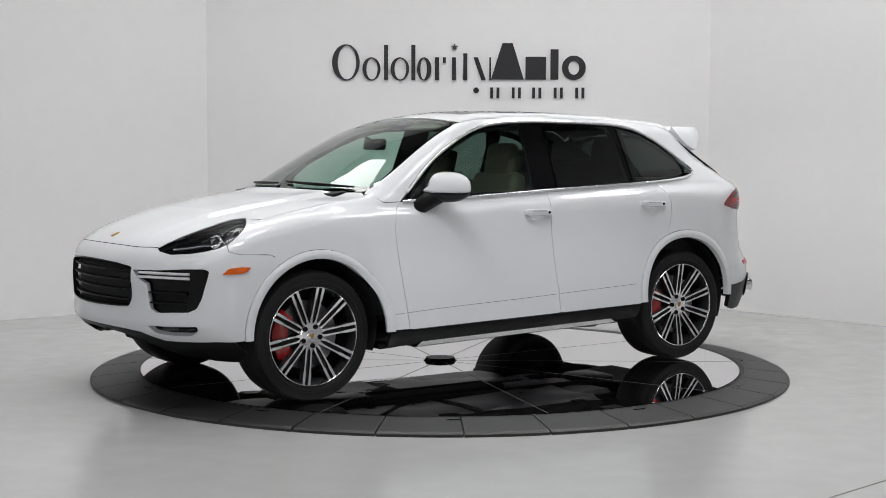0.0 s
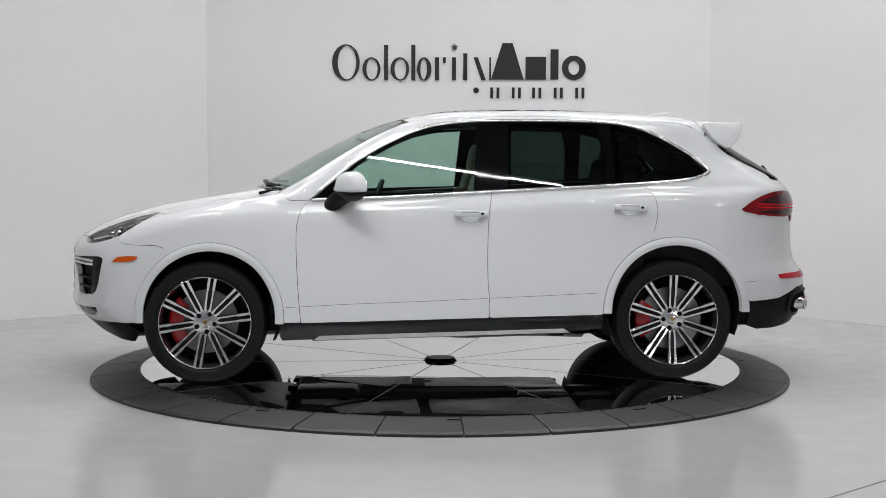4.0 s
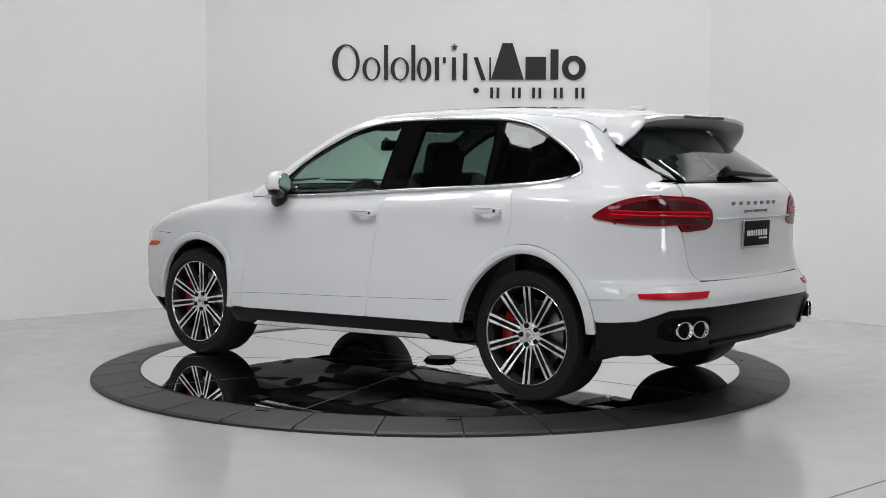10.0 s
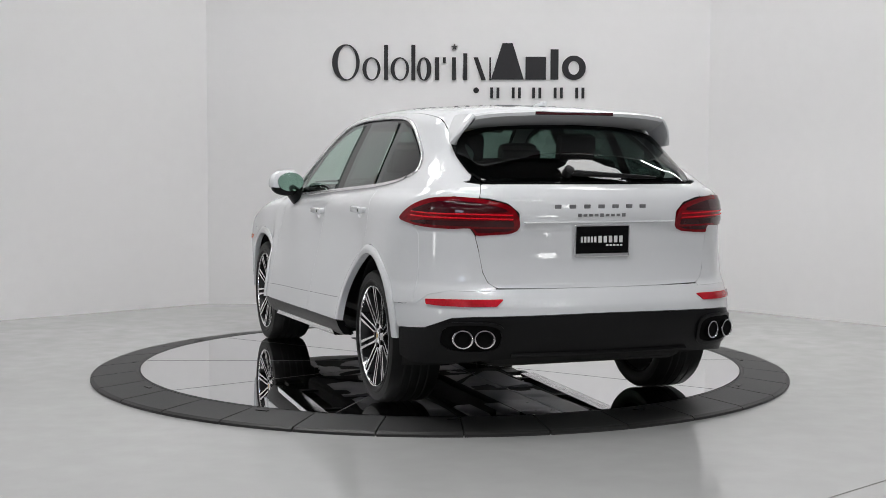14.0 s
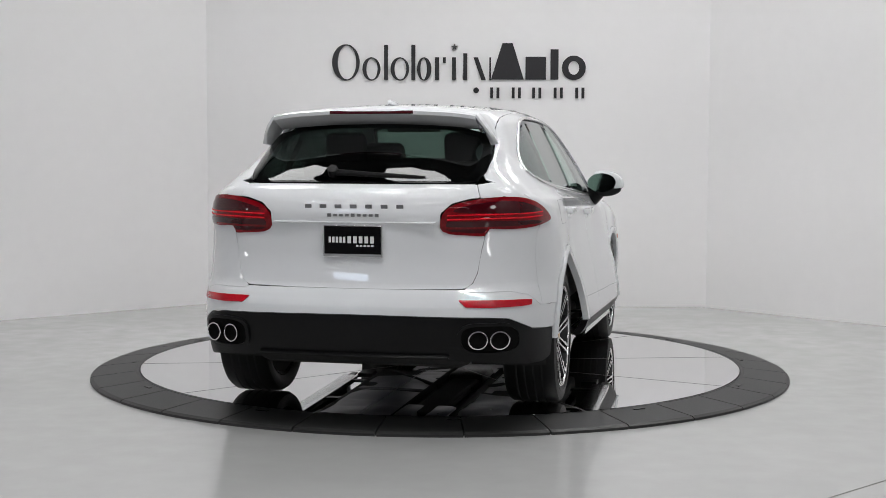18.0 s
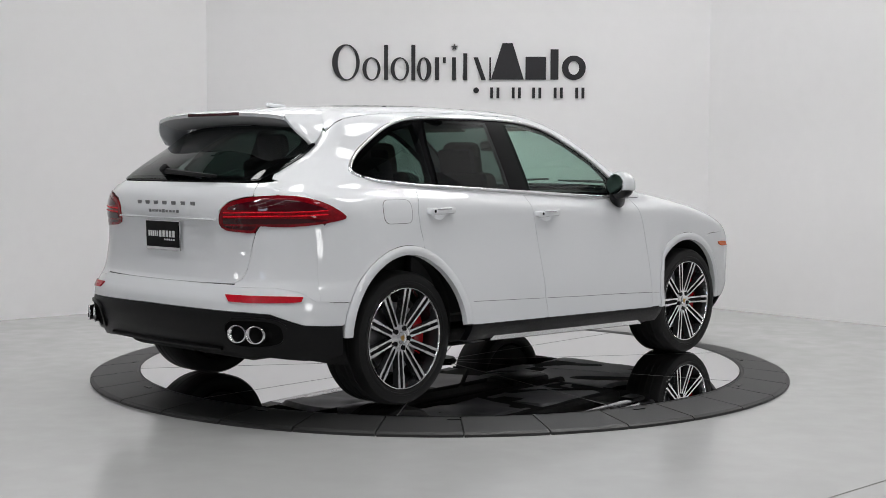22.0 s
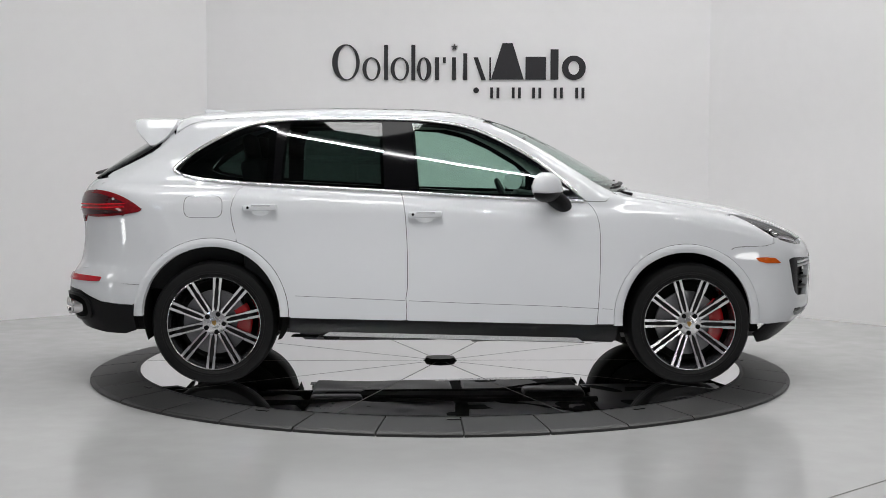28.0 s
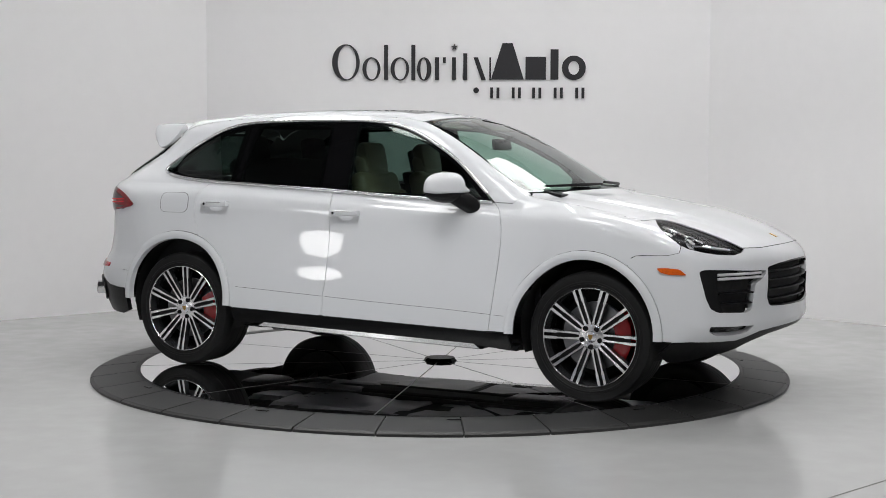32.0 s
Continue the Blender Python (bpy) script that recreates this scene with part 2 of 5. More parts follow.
def body(p):
    """Negative inside the car's outer form, positive outside, about metres."""
    x, y, z = p[:, 0], np.abs(p[:, 1]), p[:, 2]
    zz = z - belt_rise(x) * np.clip((z - 0.75) / 0.3, 0, 1)
    f_side = y - side_profile(zz) - side_plan(x)
    # lower doors: a swell over a crease, hollow beneath it
    d = z - crease_z(x)
    mid = np.clip((1.06 - np.abs(x)) / 0.2, 0, 1)
    f_side = f_side + mid * (0.011 * np.where(d > 0, np.exp(-(d / 0.016) ** 2), np.exp(-(d / 0.055) ** 2)) - 0.007 * np.exp(-((d - 0.13) / 0.07) ** 2))
    # bonnet: a raised middle between two soft edges
    u = np.clip((y - 0.40 - 0.10 * (1.9 - x)) / 0.10, 0, 1)
    dome = 0.022 * (1 - u * u * (3 - 2 * u)) * np.clip((2.28 - x) / 0.5, 0, 1) * np.clip((x - 0.9) / 0.2, 0, 1)
    f_top = (z - hood_line(x) - dome + 0.010 * np.clip((x - 0.9) / 0.2, 0, 1) + hood_drop(x) * (y / 0.84) ** 3) * 0.9
    f_nose = (x - nose_line(z) + 0.36 * y ** 2 + 0.03 * y ** 6) * 0.85
    f_tail = (-x - tail_line(z) + 0.14 * y ** 2 + 0.42 * y ** 8) * np.where(z > 1.22, 0.5, 0.9)
    aft = np.clip((-1.45 - x) / 0.35, 0, 1)
    clear = np.clip((-1.25 - x) / 0.5, 0, 1) * np.clip((-0.005 - f_tail) / 0.06, 0, 1)     # haunch, ahead of the tail's face
    low = smooth_max(smooth_max(f_side, f_nose, 0.10), smooth_max(f_top, f_tail, 0.03), 0.07 + 0.11 * clear)
    low = smooth_max(low, f_tail, 0.10)
    g_side = y - cabin_side(x, z)
    g_roof = z - roof_line(x) + 0.10 * y ** 2 + 0.22 * y ** 6
    g_screen = (x - screen_line(z) + 0.40 * y ** 2) * 0.52
    cab = smooth_max(smooth_max(g_side, g_roof, 0.07), smooth_max(g_screen, f_tail, 0.02), 0.05 + 0.05 * aft)
    k = 0.035 + 0.16 * clear
    h = np.maximum(k - np.abs(low - cab), 0) / k
    return np.minimum(low, cab) - h * h * k * 0.25


def cast(kind, uv, form=None):
    """Meet the body from one way of looking: points and normals."""
    form = form or body
    uv = np.asarray(uv, float)
    a, b, o = uv[:, 0], uv[:, 1], np.ones(len(uv))
    if kind == "side":
        start, way, far = np.stack([a, 1.35 * o, b], 1), np.array([[0, -1, 0]]) * o[:, None], 1.3
    elif kind == "top":
        start, way, far = np.stack([a, b, 2.1 * o], 1), np.array([[0, 0, -1]]) * o[:, None], 1.7
    elif kind == "front":
        start, way, far = np.stack([3.0 * o, a, b], 1), np.array([[-1, 0, 0]]) * o[:, None], 3.4
    elif kind == "rear":
        start, way, far = np.stack([-3.0 * o, a, b], 1), np.array([[1, 0, 0]]) * o[:, None], 2.2
    else:
        s, x0 = (1, 1.3) if kind == "nose" else (-1, -1.5)
        way = np.stack([-s * np.cos(a), -np.sin(a), 0 * a], 1)
        start, far = np.stack([x0 * o, 0 * o, b], 1) - 1.7 * way, 1.65
    lo, hi, done = np.zeros(len(uv)), np.full(len(uv), far), np.zeros(len(uv), bool)
    prev = np.zeros(len(uv))
    for d in np.linspace(0, far, 110)[1:]:
        inside = form(start + way * d) < 0
        hit = inside & ~done
        lo[hit], hi[hit] = prev[hit], d
        done |= hit
        prev[:] = d
    lo[~done] = far
    for _ in range(24):
        mid = (lo + hi) / 2
        out = form(start + way * mid[:, None]) > 0
        lo, hi = np.where(out, mid, lo), np.where(out, hi, mid)
    p = start + way * hi[:, None]
    e = 0.004
    n = np.stack([form(p + np.eye(3)[i] * e) - form(p - np.eye(3)[i] * e) for i in range(3)], 1)
    n /= np.linalg.norm(n, axis=1, keepdims=True) + 1e-12
    return p, n


def spot(kind, a, b):
    return Vector(cast(kind, [(a, b)])[0][0])


def rounded(poly, r=0.02, seg=4):
    """Round the corners of an outline."""
    out = []
    n = len(poly)
    for i in range(n):
        p, a, b = Vector(poly[i]), Vector(poly[i - 1]), Vector(poly[(i + 1) % n])
        da, db = a - p, b - p
        q = min(r, da.length * 0.45, db.length * 0.45)
        s, e = p + da.normalized() * q, p + db.normalized() * q
        for k in range(seg + 1):
            u = k / seg
            out.append(tuple(s * (1 - u) ** 2 + p * 2 * u * (1 - u) + e * u * u))
    return out


def spline(pts, step=0.03, closed=False):
    """A smooth open (or closed) line through points."""
    p = [np.array(q, float) for q in pts]
    n = len(p)
    out = []
    for i in range(n if closed else n - 1):
        p0 = p[(i - 1) % n] if closed or i else 2 * p[0] - p[1]
        p1, p2 = p[i], p[(i + 1) % n]
        p3 = p[(i + 2) % n] if closed or i < n - 2 else 2 * p[-1] - p[-2]
        k = max(2, int(np.linalg.norm(p2 - p1) / step))
        for j in range(k):
            u = j / k
            out.append(tuple(0.5 * (2 * p1 + (p2 - p0) * u + (2 * p0 - 5 * p1 + 4 * p2 - p3) * u * u + (3 * p1 - p0 - 3 * p2 + p3) * u ** 3)))
    if not closed:
        out.append(tuple(p[-1]))
    return out


def sheet(name, poly, kind, material, parent, flip=False, cell=0.035, lift=0.0, thick=0.006, holes=(), label="", bulge=None, form=None):
    """A curved panel with its own edges and thickness: an outline laid on the car's form."""
    from mathutils.geometry import tessellate_polygon
    loops = [[Vector((a, b, 0)) for a, b in q] for q in (poly, *holes)]
    flat = [v for q in loops for v in q]
    bm = bmesh.new()
    vs = [bm.verts.new(v) for v in flat]
    for tri in tessellate_polygon(loops):
        try:
            bm.faces.new([vs[i] for i in tri])
        except ValueError:
            pass
    bmesh.ops.remove_doubles(bm, verts=bm.verts, dist=1e-5)
    for ax in (0, 1):
        c = [v[ax] for v in flat]
        g = math.floor(min(c) / cell) * cell + cell
        no = (1, 0, 0) if ax == 0 else (0, 1, 0)
        while g < max(c) - 1e-4:
            bmesh.ops.bisect_plane(bm, geom=bm.verts[:] + bm.edges[:] + bm.faces[:], dist=1e-5, plane_co=(g, g, 0), plane_no=no)
            g += cell
    bm.verts.index_update()
    uv = np.array([v.co[:2] for v in bm.verts])
    p, n = cast(kind, uv, form)
    up = np.full(len(uv), lift)
    if bulge is not None:
        up = up + bulge(uv)
    p = p + n * up[:, None]
    if flip:
        p, n = p * (1, -1, 1), n * (1, -1, 1)
    inner = p - n * thick
    nv = len(p)
    faces, norms = [], []
    for f in bm.faces:
        ix = [v.index for v in f.verts]
        q = p[ix]
        if np.dot(np.cross(q - q[0], np.roll(q, -1, axis=0) - q[0]).sum(axis=0), n[ix[0]]) < 0:
            ix = ix[::-1]
        faces.append(ix)
    shade = n
    if bulge is not None:
        shade = np.zeros_like(p)
        for ix in faces:
            q = p[ix]
            c = np.cross(q - q[0], np.roll(q, -1, axis=0) - q[0]).sum(axis=0)
            for i in ix:
                shade[i] += c
        shade = shade / np.maximum(np.linalg.norm(shade, axis=1, keepdims=True), 1e-12)
    for ix in faces:
        norms += [shade[i] for i in ix]
    if thick:
        for e in bm.edges:
            if len(e.link_faces) == 1:
                a, b = e.verts[0].index, e.verts[1].index
                c = np.mean([p[v.index] for v in e.link_faces[0].verts], axis=0)
                q = np.cross(p[b] - p[a], n[a])
                if np.dot(q, c - p[a]) > 0:
                    a, b, q = b, a, -q
                ln = np.linalg.norm(q)
                if ln < 1e-12:
                    continue
                faces.append([a, a + nv, b + nv, b])
                norms += [q / ln] * 4
    bm.free()
    me = bpy.data.meshes.new(name)
    me.from_pydata([tuple(q) for q in (np.concatenate([p, inner]) if thick else p)], [], faces)
    me.polygons.foreach_set("use_smooth", [True] * len(me.polygons))
    me.update()
    me.normals_split_custom_set([tuple(q) for q in norms])
    me.materials.append(material)
    ob = new(name, me)
    ob.parent = parent
    return tagged(ob, label)


def strip(name, line, kind, half, material, parent, flip=False, lift=0.004, label="", height=0.006):
    """A moulding laid along a line on the car's form: a flat bar with rounded section."""
    uv = np.array(line)
    p, n = cast(kind, uv)
    d = np.gradient(p, axis=0)
    d /= np.linalg.norm(d, axis=1, keepdims=True)
    s = np.cross(n, d)
    bm = bmesh.new()
    rows = []
    for i in range(len(p)):
        row = []
        for u, h in ((-1, -0.6), (-0.9, 0.5), (-0.5, 1.0), (0.5, 1.0), (0.9, 0.5), (1, -0.6)):
            q = p[i] + s[i] * half * u + n[i] * (lift + height * (h - 1))
            row.append(bm.verts.new(q * ((1, -1, 1) if flip else 1)))
        rows.append(row)
    for a, b in zip(rows, rows[1:]):
        for j in range(len(a) - 1):
            bm.faces.new((a[j], a[j + 1], b[j + 1], b[j]))
    bm.faces.new(rows[0])
    bm.faces.new(rows[-1])
    bmesh.ops.recalc_face_normals(bm, faces=bm.faces)
    return part(name, bm, material, parent, label, smooth=True)
# ---------------------------------------------------------------- the showroom
# corners of the white bay, from behind the camera round to behind the camera again
BAY = [(-9.0, -12.0), (-9.0, -2.03), (-2.29, 4.03), (2.585, 3.83), (5.7, 0.27), (5.7, -12.0)]


def wall(name, a, b, z0, z1, material, label, thick=0.15):
    a, b = Vector((*a, 0)), Vector((*b, 0))
    d = (b - a).normalized()
    out = Vector((-d.y, d.x, 0))
    ln = (b - a).length
    m = Matrix.Translation((a + b) / 2 + out * thick / 2 + Vector((0, 0, (z0 + z1) / 2))) @ Matrix.Rotation(math.atan2(d.y, d.x), 4, "Z")
    bm = bmesh.new()
    box(bm, ln, thick, z1 - z0, m)
    return part(name, bm, material, None, label, kind="structure", category="wall")


wall("wall_back", BAY[2], BAY[3], FLOOR, CEIL, M_WALL, "smooth white painted wall behind the turntable")
wall("wall_left", BAY[1], BAY[2], FLOOR, CEIL, M_WALL, "smooth white painted angled wall of the bay")
wall("wall_right", BAY[3], BAY[4], FLOOR, CEIL, M_WALL, "smooth white painted angled wall of the bay")
HALL_Y = -12.0
M_DAY = glow("bright_daylight_pane", (0.70, 0.81, 1.0), 5.2)


def glazed_wall(name, a, b, u0, u1, z0, z1, label):
    """A hall wall from a to b with a bright glazed opening between u0 and u1 along it."""
    a, b = Vector(a), Vector(b)
    d = (b - a).normalized()
    p, q = a + d * u0, a + d * u1
    wall(name, a, p, FLOOR, CEIL, M_HALL, label)
    wall(name + "_end", q, b, FLOOR, CEIL, M_HALL, label)
    wall(name + "_head", p, q, z1, CEIL, M_HALL, label)
    wall(name + "_foot", p, q, FLOOR, z0, M_HALL, label)
    m = Matrix.Translation((*((p + q) / 2), (z0 + z1) / 2)) @ Matrix.Rotation(math.atan2(d.y, d.x), 4, "Z")
    w = part("window_1", boxes((u1 - u0, 0.02, z1 - z0, m @ pose(0, 0.10, 0), 0)), M_DAY, None, "high bright daylit window pane in the hall wall", kind="structure")
    for k in (-0.5, 0.5):
        part("window_frame", boxes((0.05, 0.06, z1 - z0, m @ pose(k * (u1 - u0 - 0.05), 0.05, 0), 0.004)), M_STEEL, w)


wall("wall_left_hall", BAY[0], BAY[1], FLOOR, CEIL, M_WALL, "white painted side wall of the hall")
wall("wall_right_hall", BAY[4], BAY[5], FLOOR, CEIL, M_HALL, "grey painted side wall of the hall")
glazed_wall("wall_hall", (5.7, HALL_Y), (-9.0, HALL_Y), 10.9, 13.0, 4.1, 5.2, "grey painted hall wall behind the camera")

# floor: one slab, with a saw-cut joint running through the corner of the view
bm = bmesh.new()
vs = [bm.verts.new((x, y, FLOOR)) for x, y in ((-9.2, -12.2), (6.0, -12.2), (6.0, 4.3), (-9.2, 4.3))]
bm.faces.new(vs)
r = bmesh.ops.extrude_face_region(bm, geom=list(bm.faces))
bmesh.ops.translate(bm, verts=[g for g in r["geom"] if isinstance(g, bmesh.types.BMVert)], vec=(0, 0, -0.2))
bmesh.ops.recalc_face_normals(bm, faces=bm.faces)
part("floor", bm, M_FLOOR, None, "polished pale grey resin floor", kind="structure")
m = Matrix.Translation((1.95, -3.24, FLOOR + 0.0005)) @ Matrix.Rotation(math.atan2(0.30, 0.33), 4, "Z")
part("floor_joint", boxes((2.2, 0.006, 0.003, m, 0)), mat("joint_filler", (0.22, 0.22, 0.21), 0.7, grain=0.1), None, "thin dark filled joint in the floor", kind="structure")
# ceiling: dark deck with steel purlins
bm = bmesh.new()
box(bm, 15.2, 16.6, 0.1, pose(-1.6, -3.95, CEIL + 0.05))
part("ceiling", bm, M_CEIL, None, "dark painted metal deck ceiling", kind="structure")
for i in range(11):
    part("ceiling_beam", boxes((14.6, 0.10, 0.22, pose(-1.65, -11.2 + 1.35 * i, CEIL - 0.11), 0.006)), M_STEEL, None, "dark steel ceiling purlin", category="beam", group="ceiling purlins")


def tube_light(x, y, turn):
    e = empty("tube_light", "white fluorescent tube light in a row under the dark ceiling, some rows added as fill", "ceiling light", pose(x, y, CEIL - 0.26, 0, 0, turn), group="ceiling tube lights")
    part("housing", boxes((2.36, 0.10, 0.05, pose(0, 0, 0.03), 0.01)), M_WALL, e)
    for s in (-1, 1):
        part("hanger", tube([(s * 0.9, 0, 0.05), (s * 0.9, 0, 0.255)], 0.006, 6), M_STEEL, e)
    part("tube", tube([(-1.17, 0, -0.02), (1.17, 0, -0.02)], 0.018, 8), M_LAMP, e)
    return e


# the left flank's row and the back wall's row are unseen, added for fill
for tx, ty, th, tw, ta in ROWS:
    for k in range(round(th / 1.2)):
        d = -th + 1.2 + 2.4 * k
        tube_light(tx + d * math.cos(radians(ta)), ty + d * math.sin(radians(ta)), ta)


for ty in (-8.6, -10.6):           # further rows over the hall behind
    for k in range(4):
        tube_light(-6.0 + 2.4 * k, ty, 0)


def softbox(x, y, z, r, tilt, turn):
    """An octagonal cloth softbox hung from the ceiling."""
    e = empty("softbox", "octagonal white cloth softbox hung from the ceiling", "softbox", pose(x, y, z, tilt, 0, turn), group="hanging softboxes")
    c = bmesh.new()
    bmesh.ops.create_cone(c, cap_ends=True, segments=8, radius1=r, radius2=r, depth=0.01)
    part("diffuser", c, M_SOFTBOX, e)
    part("shell", lathe([(r + 0.02, -0.03), (r + 0.02, 0.01), (r * 0.5, 0.22), (0.10, 0.34), (0.10, 0.40), (0.0, 0.40)], 8, "Z"), M_BLACK, e)
    part("pole", tube([(0, 0, 0.3), (0, 0, CEIL - z)], 0.015, 8), M_STEEL, e)
    return e


softbox(-2.0, -1.35, 3.95, 0.50, 0, 0)
softbox(1.95, -1.35, 3.95, 0.50, 0, 10)
softbox(-0.40, -2.05, 4.0, 0.50, 0, 5)
softbox(-1.50, 0.45, 3.2, 0.50, 0, 8)
softbox(1.50, 0.45, 3.2, 0.50, 0, 3)


def stand_light(x, y, z, r):
    """An octagonal softbox on a floor stand, turned to the turntable."""
    e = empty("softbox_stand", "octagonal white softbox on a black floor stand", "light stand", pose(x, y, FLOOR), group="softboxes on stands")
    h = z - FLOOR
    m = Matrix.Translation((0, 0, h)) @ (Vector((x, y, z)) - Vector((0, -0.8, 0.9))).to_track_quat("Z", "Y").to_matrix().to_4x4()
    c = bmesh.new()
    bmesh.ops.create_cone(c, cap_ends=True, segments=8, radius1=r, radius2=r, depth=0.01)
    bmesh.ops.transform(c, verts=c.verts, matrix=m)
    part("diffuser", c, M_SOFTBOX, e)
    c = lathe([(r + 0.02, -0.03), (r + 0.02, 0.01), (r * 0.5, 0.22), (0.08, 0.34), (0.08, 0.46), (0.0, 0.46)], 8, "Z")
    bmesh.ops.transform(c, verts=c.verts, matrix=m)
    part("shell", c, M_BLACK, e)
    neck = m @ Vector((0, 0, 0.42))
    part("pole", tube([(neck.x, neck.y, 0.4), (neck.x, neck.y, neck.z)], 0.017, 8), M_BLACK, e)
    part("column", tube([(neck.x, neck.y, 0.12), (neck.x, neck.y, min(1.6, neck.z - 0.06))], 0.022, 8), M_BLACK, e)
    for k in range(3):
        a = 2.1 * k + 0.4
        part("leg", tube([(neck.x, neck.y, 0.55), (neck.x + 0.42 * math.cos(a), neck.y + 0.42 * math.sin(a), 0.012)], 0.012, 6), M_BLACK, e)
    return e


stand_light(4.9, -7.2, 4.35, 0.36)
stand_light(4.9, -8.7, 0.95, 0.42)
stand_light(-8.2, -4.7, 3.0, 0.30)
stand_light(-8.2, -5.6, 0.95, 0.28)

# ---------------------------------------------------------------- sign on the back wall: plain black shapes
WA, WB = Vector((*BAY[2], 0)), Vector((*BAY[3], 0))
WU = (WB - WA).normalized()
SIGN = empty("wall_sign", "black raised trade sign of plain shapes on the white wall", "sign",
             Matrix.Translation(WA + WU * 2.311) @ Matrix.Rotation(math.atan2(WU.y, WU.x), 4, "Z"))
S0, SK = 784.0, 182.7          # sign units: 182.7 to the metre


def su(x):
    return (x - S0) / SK


def sz(y):
    return SIGN_Z - (y - 110.0) / SK


SIGN_Z = 2.322


def sign_ring(x0, x1, y0, y1, thin, thick, side=0.0):
    """A plain oval band, heavier at its flanks."""
    bm = bmesh.new()
    cx, cz, a, b = (su(x0) + su(x1)) / 2, (sz(y0) + sz(y1)) / 2, (su(x1) - su(x0)) / 2, (sz(y0) - sz(y1)) / 2
    ai, bi = a - thick / SK, b - thin / SK
    n = 40
    rows = []
    for i in range(n):
        t = 2 * math.pi * i / n
        c, s = math.cos(t), math.sin(t)
        rows.append([bm.verts.new((cx + q * c + (side / SK if q == ai else 0), d, cz + w * s)) for q, w, d in ((a, b, -0.001), (a, b, -0.02), (ai, bi, -0.02), (ai, bi, -0.001))])
    for i in range(n):
        p, q = rows[i], rows[(i + 1) % n]
        for j in range(4):
            bm.faces.new((p[j], q[j], q[(j + 1) % 4], p[(j + 1) % 4]))
    bmesh.ops.recalc_face_normals(bm, faces=bm.faces)
    return part("sign_band", bm, M_SIGN, SIGN)


def sign_bar(*pts):
    return part("sign_bar", prism([(su(x), sz(y)) for x, y in pts], -0.02, -0.001), M_SIGN, SIGN)


def sign_rect(x0, x1, y0, y1):
    return sign_bar((x0, y0), (x1, y0), (x1, y1), (x0, y1))


sign_ring(587, 636, 79, 143, 2.2, 8, 2)
sign_ring(641, 673, 102, 143, 2.0, 6, 1)
sign_ring(691, 724, 102, 143, 2.0, 6, 1)
sign_ring(738, 763.5, 102, 143, 2.0, 7, -1)
for x0, x1, y0, y1 in ((679.5, 686.5, 80, 142), (728, 735, 80, 142), (770, 777, 102, 142), (784, 789, 102, 112), (800, 807, 102, 142), (820, 827, 95, 142)):
    sign_rect(x0, x1, y0, y1)
sign_bar((838, 102), (846, 102), (860, 142), (852, 142))
sign_rect(866, 869, 102, 142)
sign_ring(838, 848, 155, 165, 4.9, 4.9)
sign_bar(*[(804 + (6.5 if k % 2 == 0 else 2.6) * math.sin(math.pi * k / 5), 84 - (6.5 if k % 2 == 0 else 2.6) * math.cos(math.pi * k / 5)) for k in range(10)])
sign_bar((869, 141), (889, 77), (907, 77), (927, 141))
sign_rect(930, 966, 101, 141)
sign_rect(974, 988, 88, 141)
sign_ring(994, 1036, 99, 142, 9.5, 11.5)
for x0 in (868, 906, 942, 980, 1018):
    sign_rect(x0, x0 + 5, 155, 174)
    sign_rect(x0 + 11, x0 + 16, 155, 174)

# ---------------------------------------------------------------- turntable: fixed rubber ring and turning steel disc
RING = empty("turntable_ring", "sloping dark grey rubber ring of tiles round the turntable", "turntable")
R_IN, R_OUT, TILES = 2.025, 2.32, 32


def ring_tile():
    a0, a1 = radians(-11.25 / 2 + 0.11), radians(11.25 / 2 - 0.11)
    prof = [(R_IN, -0.03), (R_IN, -0.003), (R_IN + 0.008, 0.0), (R_OUT - 0.02, -0.026), (R_OUT, -0.036), (R_OUT, FLOOR)]
    bm = bmesh.new()
    rows = [[bm.verts.new((r * math.cos(a0 + (a1 - a0) * i / 4), r * math.sin(a0 + (a1 - a0) * i / 4), z)) for r, z in prof] for i in range(5)]
    for p, q in zip(rows, rows[1:]):
        for j in range(len(prof) - 1):
            bm.faces.new((p[j], q[j], q[j + 1], p[j + 1]))
    bm.faces.new(rows[0])
    bm.faces.new(rows[-1])
    bmesh.ops.recalc_face_normals(bm, faces=bm.faces)
    return part("tile", bm, M_RINGTILE, RING)


tile = ring_tile()
tile.matrix_basis = pose(0, 0, 0, 0, 0, -98.2 + 11.25 / 2)
for i in range(1, TILES):
    t2 = tile.copy()
    scene.collection.objects.link(t2)
    t2.matrix_basis = pose(0, 0, 0, 0, 0, -98.2 + 11.25 * (i + 0.5))
for i in range(12):
    a = radians(-90 + 30 * i + 2)
    part("bolt_cover", boxes((0.075, 0.022, 0.006, pose(2.075 * math.cos(a), 2.075 * math.sin(a), -0.003, 0, 0, math.degrees(a) + 90), 0.002)), M_BLACK, RING)
part("under_ring", lathe([(R_OUT - 0.03, -0.046), (R_OUT - 0.03, -0.040), (R_IN + 0.01, -0.016), (R_IN + 0.01, -0.046)], 96, "Z"), M_LINER, RING)
part("inner_lip", lathe([(2.024, -0.03), (2.024, -0.001), (2.010, -0.001), (2.008, -0.03)], 128, "Z"), M_BLACK, RING)

DISC = empty("turntable_disc", "polished mirror steel turntable disc in ten wedges", "turntable")


